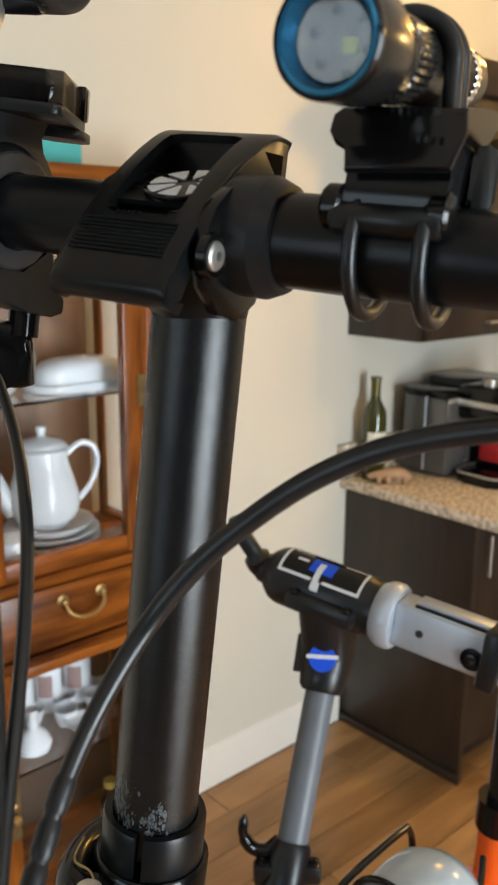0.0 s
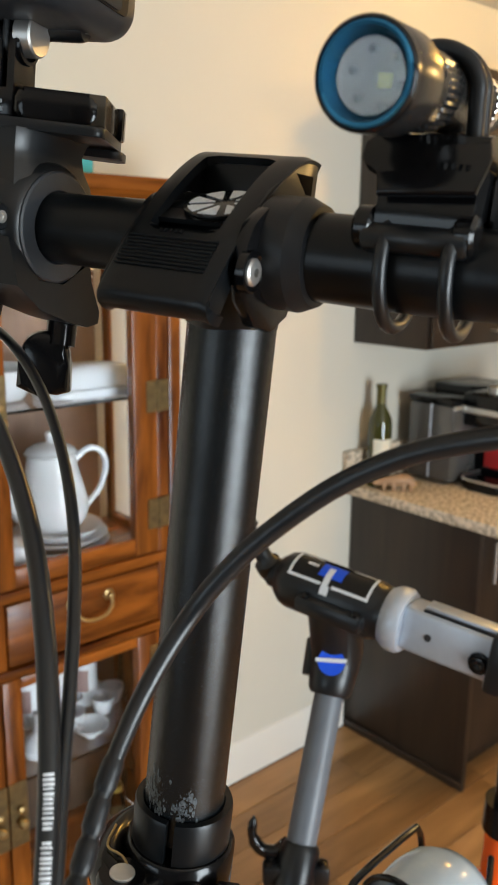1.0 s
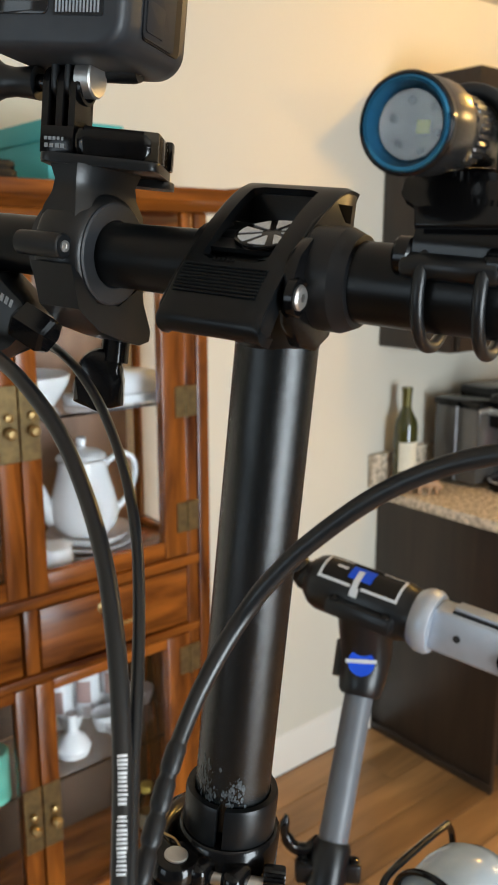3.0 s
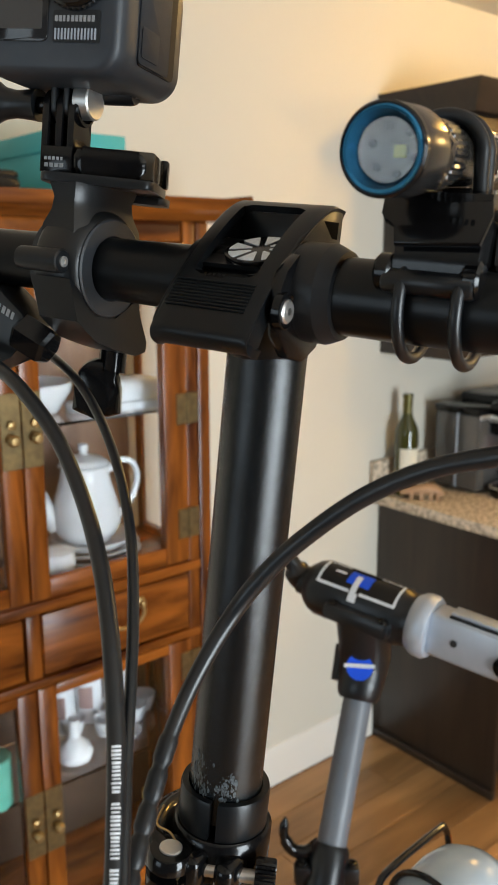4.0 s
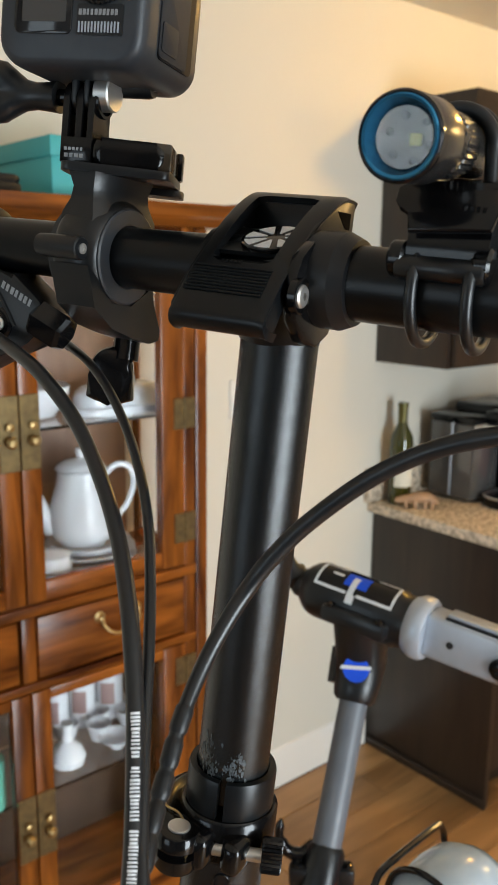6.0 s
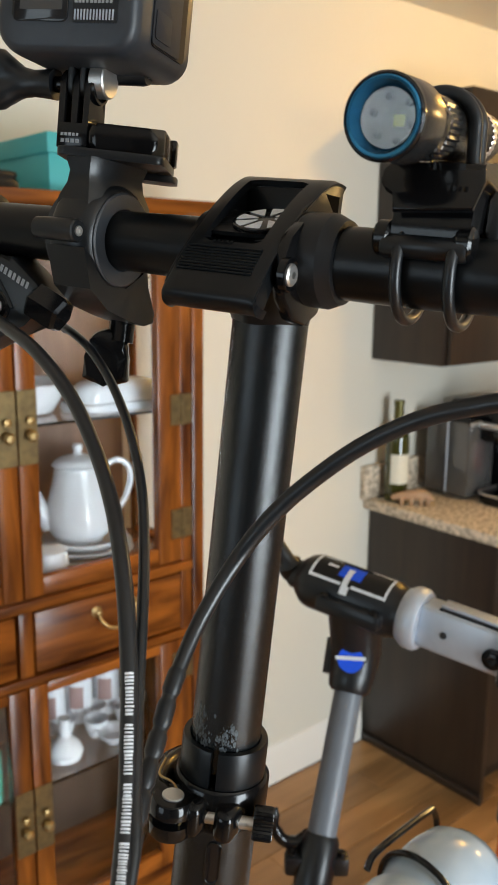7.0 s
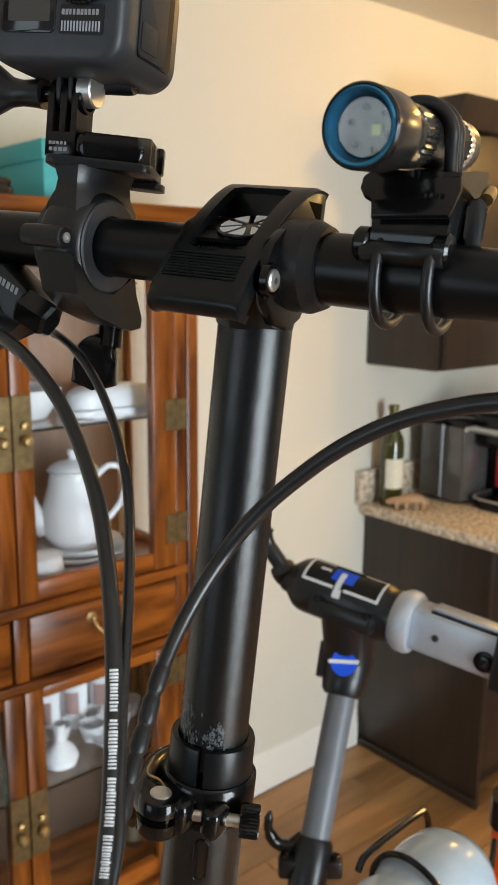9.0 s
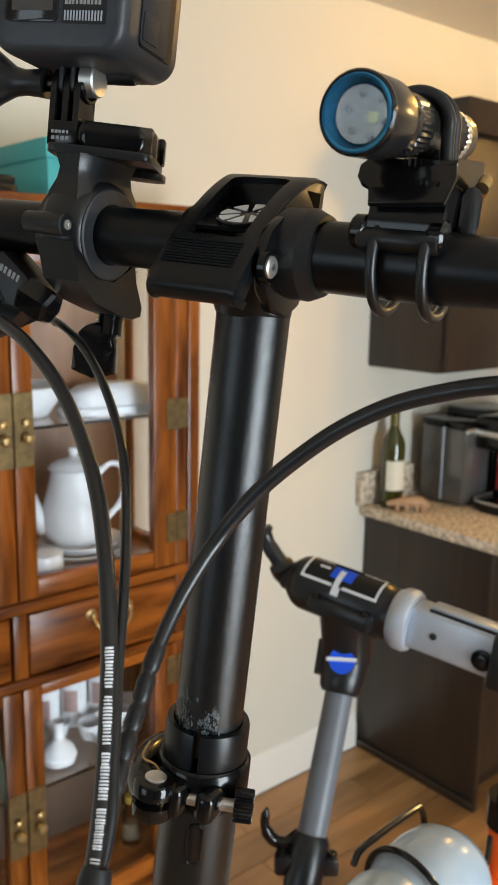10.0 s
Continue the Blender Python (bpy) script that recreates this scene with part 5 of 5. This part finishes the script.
    part("bolt_head", a_lathe([(6.8 * u, 6.8 * u), (7.2 * u, 7.2 * u), (7.2 * u, 13.2 * u), (6.6 * u, 13.9 * u), (4.4 * u, 13.7 * u), (0, 13.9 * u)], Matrix.Translation((-6.0 * u, 0, 3.6 * u)) @ pose(0, 0, 0, 0, 90, 0), 32), STEEL, mt, "brushed steel bolt head")
    part("nut_cup", a_lathe([(6.6 * u, 6.2 * u), (7.0 * u, 7 * u), (6.8 * u, 8.4 * u), (5.6 * u, 8.6 * u)], Matrix.Translation((-4.5 * u, 0, 0.5 * u)) @ pose(0, 0, 0, 0, 90, 0), 28, False), GLOSS_BLACK, mt)
    thumb = bmesh.new()
    rings = []
    for x, r, lobes in ((-9, 6.6, 0), (-14, 6.0, 0), (-20, 5.6, 0), (-25, 6.4, 0.05), (-29, 8.6, 0.2), (-33, 10.5, 0.32), (-37, 10.8, 0.34), (-40, 9.5, 0.3), (-41, 7, 0.2)):
        rings.append([((x - 9.5) * u, r * (1 + lobes * math.cos(3 * a)) * u * math.cos(a), 1.5 * u + r * (1 + lobes * math.cos(3 * a)) * u * math.sin(a)) for a in [2 * math.pi * i / 36 for i in range(36)]])
    part("thumb_knob", skin(thumb, rings), BLACK_PLASTIC, mt, "three lobed thumb screw knob")
    # buckle and base plate, square to the bar clamp below
    base = loc(-78.5, 9, 34)
    bx = Matrix.Translation(base) @ pose(0, 0, 0, 0, 0, 19)
    part("base_plate", a_plate(rounded(-23 * u, 23 * u, -25 * u, 25 * u, 4 * u), -1.5 * u, 2.2 * u, m=bx, bevel=0.8 * u), BLACK_PLASTIC, mt)
    buckle = part("buckle", a_plate(rounded(-12 * u, 21 * u, -20 * u, 24 * u, 5 * u), 2.4 * u, 13.4 * u, m=bx, bevel=3.4 * u), GLOSS_BLACK, mt, "glossy quick-release buckle")
    part("buckle_side", a_box(5 * u, 22.2 * u, -19 * u, 22 * u, 2.6 * u, 13.8 * u, bevel=1.0 * u, m=bx), material("bronze_gloss", (0.05, 0.04, 0.028), 0.16, 0.2), mt, "glossy bronze black flank")
    part("buckle_clip", a_box(20.5 * u, 24.0 * u, 14 * u, 23 * u, 2.6 * u, 14.6 * u, bevel=0.8 * u, m=bx), GLOSS_BLACK, mt)
    part("release_tab", a_plate(rounded(6 * u, 25 * u, 8 * u, 27 * u, 4 * u), -5.2 * u, -2.0 * u, m=bx, bevel=1 * u), GREY_PLASTIC, mt)
    # clamp body round the bar, in the bar's own directions
    def bar_ring(prof, seg=56):
        b = ring_x(bmesh.new(), prof, seg=seg)
        bmesh.ops.transform(b, matrix=inv, verts=b.verts)
        return b
    part("clamp_ring", bar_ring([(20, -88), (23.4, -87), (24.4, -85), (24.4, -76), (24.1, -72.5), (23.2, -69.5), (21.8, -67.4), (20.6, -66.5), (20, -66.2)]), BLACK_PLASTIC, mt)
    part("rubber_shim", bar_ring([(12.8, -93), (20.4, -92.6), (20.4, -65.6), (19.6, -65.0), (13.6, -65.0), (12.8, -66)]), GREY_PLASTIC, mt, "grey rubber shim")
    nk = bmesh.new()
    skin(nk, [[loc(*p) for p in ((-88 + a, -20 + a, z), (-70 - a, -20 + a, z), (-66.5 - a, -15 + a, z), (-66.5 - a, 20 - a, z), (-88 + a, 20 - a, z))] for z, a in ((9, 0.0), (16, 0.8), (22, 3.0), (27, 3.6), (33, 2.0))])
    part("clamp_neck", nk, BLACK_PLASTIC, mt, "", 50)
    part("hinge_barrel", a_tube([loc(-91, -26.5, 1.5), loc(-86, -26.5, 1.5), loc(-70, -26.0, 1.5), loc(-69.3, -26.0, 1.5)], [4.6 * u, 4.8 * u, 4.8 * u, 4.2 * u], 24), BLACK_PLASTIC, mt)
    part("hinge_screw", a_lathe([(2.2 * u, 0), (2.2 * u, 0.6 * u), (1.2 * u, 0.7 * u), (1.0 * u, 0.2 * u), (0, 0.2 * u)], along(loc(-69.3, -26, 1.5), loc(-40, -26, 1.5)), 16), STEEL, mt)
    foot = bmesh.new()
    prof = [(-25, -5), (-19, -22), (-6, -31), (10, -35.5), (22, -38), (29, -36.5), (29.5, -32), (23, -20), (20, -8), (18, -14), (6, -21), (-8, -20), (-18, -10)]
    skin(foot, [[loc(x, y, z) for y, z in prof] for x in (-87, -85.5, -68, -66.4)])
    part("lower_jaw", foot, BLACK_PLASTIC, mt, "", 30)
    part("wing_stud", a_tube([loc(-79, 22, -34), loc(-78, 20, -47)], 6.2 * u, 24), GLOSS_BLACK, mt)
    part("stud_washer", a_tube([loc(-79, 22, -35), loc(-78.9, 21.8, -36.4)], 6.8 * u, 24), STEEL, mt)
    wing = bmesh.new()
    wm = Matrix.Translation(loc(-83, 17.5, -51)) @ pose(0, 0, 0, 0, 0, 18) @ Matrix.Scale(1.22, 4)
    shape = [(-9, -12), (-8.4, -3)] + [(8.0 * math.cos(radians(a)), 8.0 * math.sin(radians(a))) for a in range(170, 9, -16)] + [(8.4, -3), (9, -12), (5, -13.5), (0, -12.6), (-5, -13.5)]
    plate(wing, [(x * u, z * u) for x, z in shape], -4.2 * u, 4.2 * u, m=wm @ pose(0, 0, 0, 90, 0, 0), bevel=2.0 * u)
    part("wing_nut", wing, GLOSS_BLACK, mt, "black wing shaped clamp screw")
    part("clamp_spring", a_tube([loc(-70 + 2.2 * math.cos(t), 24 + 2.2 * math.sin(t), -12 - t * 0.42) for t in [i * 0.5 for i in range(90)]], 0.45 * u, 6), STEEL, mt, "small steel spring")


def repair_stand():
    st = thing("repair_stand", "grey bicycle repair stand with silver clamp arm", "repair stand", Matrix.Identity(4))
    hl, hr, rg, ar = Vector((0.7577, 0.6922, 1.2767)), Vector((0.7931, 0.5626, 1.2548)), Vector((0.7968, 0.5459, 1.2528)), Vector((0.8115, 0.428, 1.2443))
    ax = (ar - hl).normalized()
    m = along(hl, ar)
    Ln = (hr - hl).length
    head = part("clamp_head", a_lathe([(0.0, -0.012), (0.026, -0.01), (0.034, 0.0), (0.037, 0.01), (0.037, Ln - 0.012), (0.0345, Ln - 0.008), (0.034, Ln + 0.003), (0, Ln + 0.003)], m, 44), BLACK_PLASTIC, st)
    part("arm_ring", a_lathe([(0.034, Ln + 0.003), (0.0385, Ln + 0.010), (0.040, Ln + 0.014), (0.040, Ln + 0.024), (0.037, Ln + 0.029), (0.0, Ln + 0.029)], m, 44), ALUMINIUM, st, "silver end ring")
    # square arm: x axis of its frame across, y up
    up = Vector((0.05, 0.0, 1.0))
    zc = ax
    yc = (up - zc * up.dot(zc)).normalized()
    xc = yc.cross(zc)
    am = Matrix(((xc[0], yc[0], zc[0], hl[0]), (xc[1], yc[1], zc[1], hl[1]), (xc[2], yc[2], zc[2], hl[2]), (0, 0, 0, 1)))
    arm = part("clamp_arm", a_box(-0.021, 0.021, -0.027, 0.028, Ln + 0.027, 0.31, bevel=0.006, m=am, seg=3), ALUMINIUM, st, "bare aluminium square arm")
    part("top_rail", a_box(-0.012, 0.012, 0.028, 0.034, Ln + 0.05, 0.31, bevel=0.002, m=am), ALUMINIUM, arm)
    part("rail_groove", a_box(-0.0165, -0.0125, 0.0275, 0.030, Ln + 0.05, 0.31, m=am), MATTE_BLACK, arm)
    for z, r in ((Ln + 0.062, 0.0045),):
        part("arm_hole", a_lathe([(r, 0), (r, 0.0008), (r * 0.8, 0.001), (0, 0.001)], am @ Matrix.Translation((0.021, 0.0, z)) @ pose(0, 0, 0, 0, 90, 0), 16), material("hole_shadow", (0.01, 0.01, 0.01), 0.6), arm)
        part("arm_hole", a_lathe([(r, 0), (r, 0.0008), (r * 0.8, 0.001), (0, 0.001)], am @ Matrix.Translation((-0.021, 0.0, z)) @ pose(0, 0, 0, 0, -90, 0), 16), material("hole_shadow", (0.01, 0.01, 0.01), 0.6), arm)
    for s in (-1, 1):
        part("arm_bolt", a_lathe([(0.013, 0), (0.013, 0.002), (0.009, 0.0025), (0.008, 0.006), (0.005, 0.0065), (0, 0.004)], am @ Matrix.Translation((s * 0.021, -0.006, Ln + 0.125)) @ pose(0, 0, 0, 0, s * 90, 0), 20), GLOSS_BLACK, arm, "black recessed bolt")
    for s in (-1, 1):
        part("clamp_jaw", a_box(-0.03, 0.03, -0.035, 0.035, 0.27 if s < 0 else 0.315, 0.293 if s < 0 else 0.345, bevel=0.006, m=am), BLACK_PLASTIC, st)
    # boss with two bolt holes under the sticker
    boss = part("head_boss", a_box(-0.050, -0.018, -0.018, 0.004, 0.035, 0.125, bevel=0.006, m=am), BLACK_PLASTIC, head)
    for z in (0.045, 0.115):
        part("boss_screw", a_lathe([(0.006, 0), (0.006, 0.003), (0.004, 0.004), (0, 0.002)], am @ Matrix.Translation((-0.043, 0.003, z)) @ pose(0, 0, 0, -90, 0, 0), 16), GLOSS_BLACK, boss)
    # curved sticker on the head cylinder
    def patch(a0, a1, z0, z1, r, n=8):
        b = bmesh.new()
        skin(b, [[am @ Vector((r * math.cos(radians(a0 - 12 + (a1 - a0) * i / n)), r * math.sin(radians(a0 - 12 + (a1 - a0) * i / n)), z)) for i in range(n + 1)] for z in (z0, z1)], closed_ring=False, caps=False)
        return b
    part("sticker", patch(92, 160, 0.012, 0.122, 0.0373), GLOSS_BLACK, head)
    for a0, a1, z0, z1 in ((154, 160, 0.012, 0.058), (154, 160, 0.073, 0.122), (98, 156, 0.012, 0.0155), (98, 156, 0.1185, 0.122), (158, 176, 0.060, 0.071), (98, 102, 0.012, 0.045), (98, 102, 0.088, 0.122)):
        part("sticker_line", patch(a0, a1, z0, z1, 0.0377), WHITE_INK, head, "", 0)
    part("sticker_spot", patch(108, 142, 0.050, 0.082, 0.0376, 10), BLUE_INK, head, "blue sticker patch")
    part("sticker_line", patch(118, 166, 0.060, 0.068, 0.0379), WHITE_INK, head, "", 0)
    part("sticker_line", patch(120, 126, 0.03, 0.045, 0.0379), WHITE_INK, head, "", 0)
    # crank on the far end
    crank = part("crank", a_tube(smooth_path([hl + Vector((0.0, 0.0, 0.0)), hl + Vector((-0.004, 0.026, 0.004)), Vector((0.744, 0.722, 1.298)), Vector((0.737, 0.738, 1.322)), Vector((0.734, 0.745, 1.345))], 5), [0.02] * 5 + [0.017] * 5 + [0.011] * 5 + [0.010] * 4 + [0.013, 0.011], 18), BLACK_PLASTIC, st)
    # upright
    p1, p2 = Vector((0.7643, 0.6275, 1.1231)), Vector((0.6838, 0.5979, 0.9744))
    d = (p2 - p1).normalized()
    def low(s):
        return p1 + d * s
    sockb = part("socket", a_tube([hl.lerp(hr, 0.5) + Vector((-0.002, 0.0, -0.01)), low(-0.065), low(-0.035), low(-0.014), low(-0.008)], [0.036, 0.034, 0.031, 0.028, 0.0235], 36), BLACK_PLASTIC, st)
    # round badge that faces the room
    face = Vector((-0.82, -0.45, 0.30)).normalized()
    bc = low(-0.057) + face * 0.0395
    bmx = Matrix.Translation(bc) @ face.to_track_quat("Z", "Y").to_matrix().to_4x4()
    part("badge", a_plate(disc(0.0170, 28), -0.003, 0.0012, m=bmx), BLUE_INK, sockb, "round blue badge")
    part("badge_bar", a_plate([(-0.020, -0.002), (0.020, 0.001), (0.020, 0.006), (-0.020, 0.003)], 0.0013, 0.002, m=bmx), WHITE_INK, sockb)
    part("socket_flange", a_tube([low(-0.075) + Vector((-0.012, 0.028, 0.0)), low(-0.03) + Vector((-0.014, 0.024, 0.0))], 0.012, 14), BLACK_PLASTIC, sockb)
    part("upright", a_tube([low(-0.03), low(0.2), low(0.36)], 0.0188, 36), STAND_GREY, st, "grey painted upright tube")
    cl = part("height_clamp", a_tube([low(0.17), low(0.177), low(0.225), low(0.24), low(0.30)], [0.021, 0.0245, 0.0245, 0.0235, 0.0225], 32), BLACK_PLASTIC, st)
    right = Vector((0.7, -0.7, 0)).normalized()
    for s in (-1, 1):
        lug = a_box(-0.013, 0.013, -0.011, 0.011, -0.013, 0.013, bevel=0.005)
        bmesh.ops.transform(lug, matrix=Matrix.Translation(low(0.205) + right * s * 0.028) @ pose(0, 0, 0, 0, 0, -45), verts=lug.verts)
        part("clamp_lug", lug, BLACK_PLASTIC, cl)
        part("lug_bolt", a_lathe([(0.007, 0), (0.007, 0.003), (0.004, 0.004), (0, 0.002)], Matrix.Translation(low(0.205) + right * s * 0.031 + Vector((0, 0, 0.0125))), 14), GLOSS_BLACK, cl)
    hk = low(0.175)
    part("clamp_handle", a_tube(smooth_path([hk + Vector((-0.005, 0.015, 0)), hk - right * 0.032 + Vector((0, 0, -0.008)), hk - right * 0.050 + Vector((0, 0, -0.002)), hk - right * 0.060 + Vector((0, 0, 0.018)), hk - right * 0.058 + Vector((0, 0, 0.042))], 5), [0.009] * 8 + [0.008] * 6 + [0.006] * 5 + [0.004, 0.002], 12), GLOSS_BLACK, cl, "hooked black clamp handle")
    part("lower_tube", a_tube([low(0.29), low(0.6), low((1.1231 - 0.12) / -d.z)], 0.0235, 32), STAND_GREY, st)
    hub = low((1.1231 - 0.14) / -d.z)
    part("leg_hub", a_tube([hub + Vector((0, 0, 0.05)), hub - Vector((0, 0, 0.04))], 0.036, 28), BLACK_PLASTIC, st)
    for a in (20, 140, 260):
        dirv = Vector((math.cos(radians(a)), math.sin(radians(a)), 0))
        leg = part("leg", a_tube([hub + dirv * 0.02, hub + dirv * 0.52 + Vector((0, 0, 0.014 - hub.z))], 0.014, 18), STAND_GREY, st)
        part("rubber_foot", a_tube([hub + dirv * 0.49 + Vector((0, 0, 0.0205 - hub.z)), hub + dirv * 0.545 + Vector((0, 0, 0.0185 - hub.z))], 0.0175, 16), RUBBER, leg)


bicycle()
water_bottle()
bike_light()
action_camera()
repair_stand()
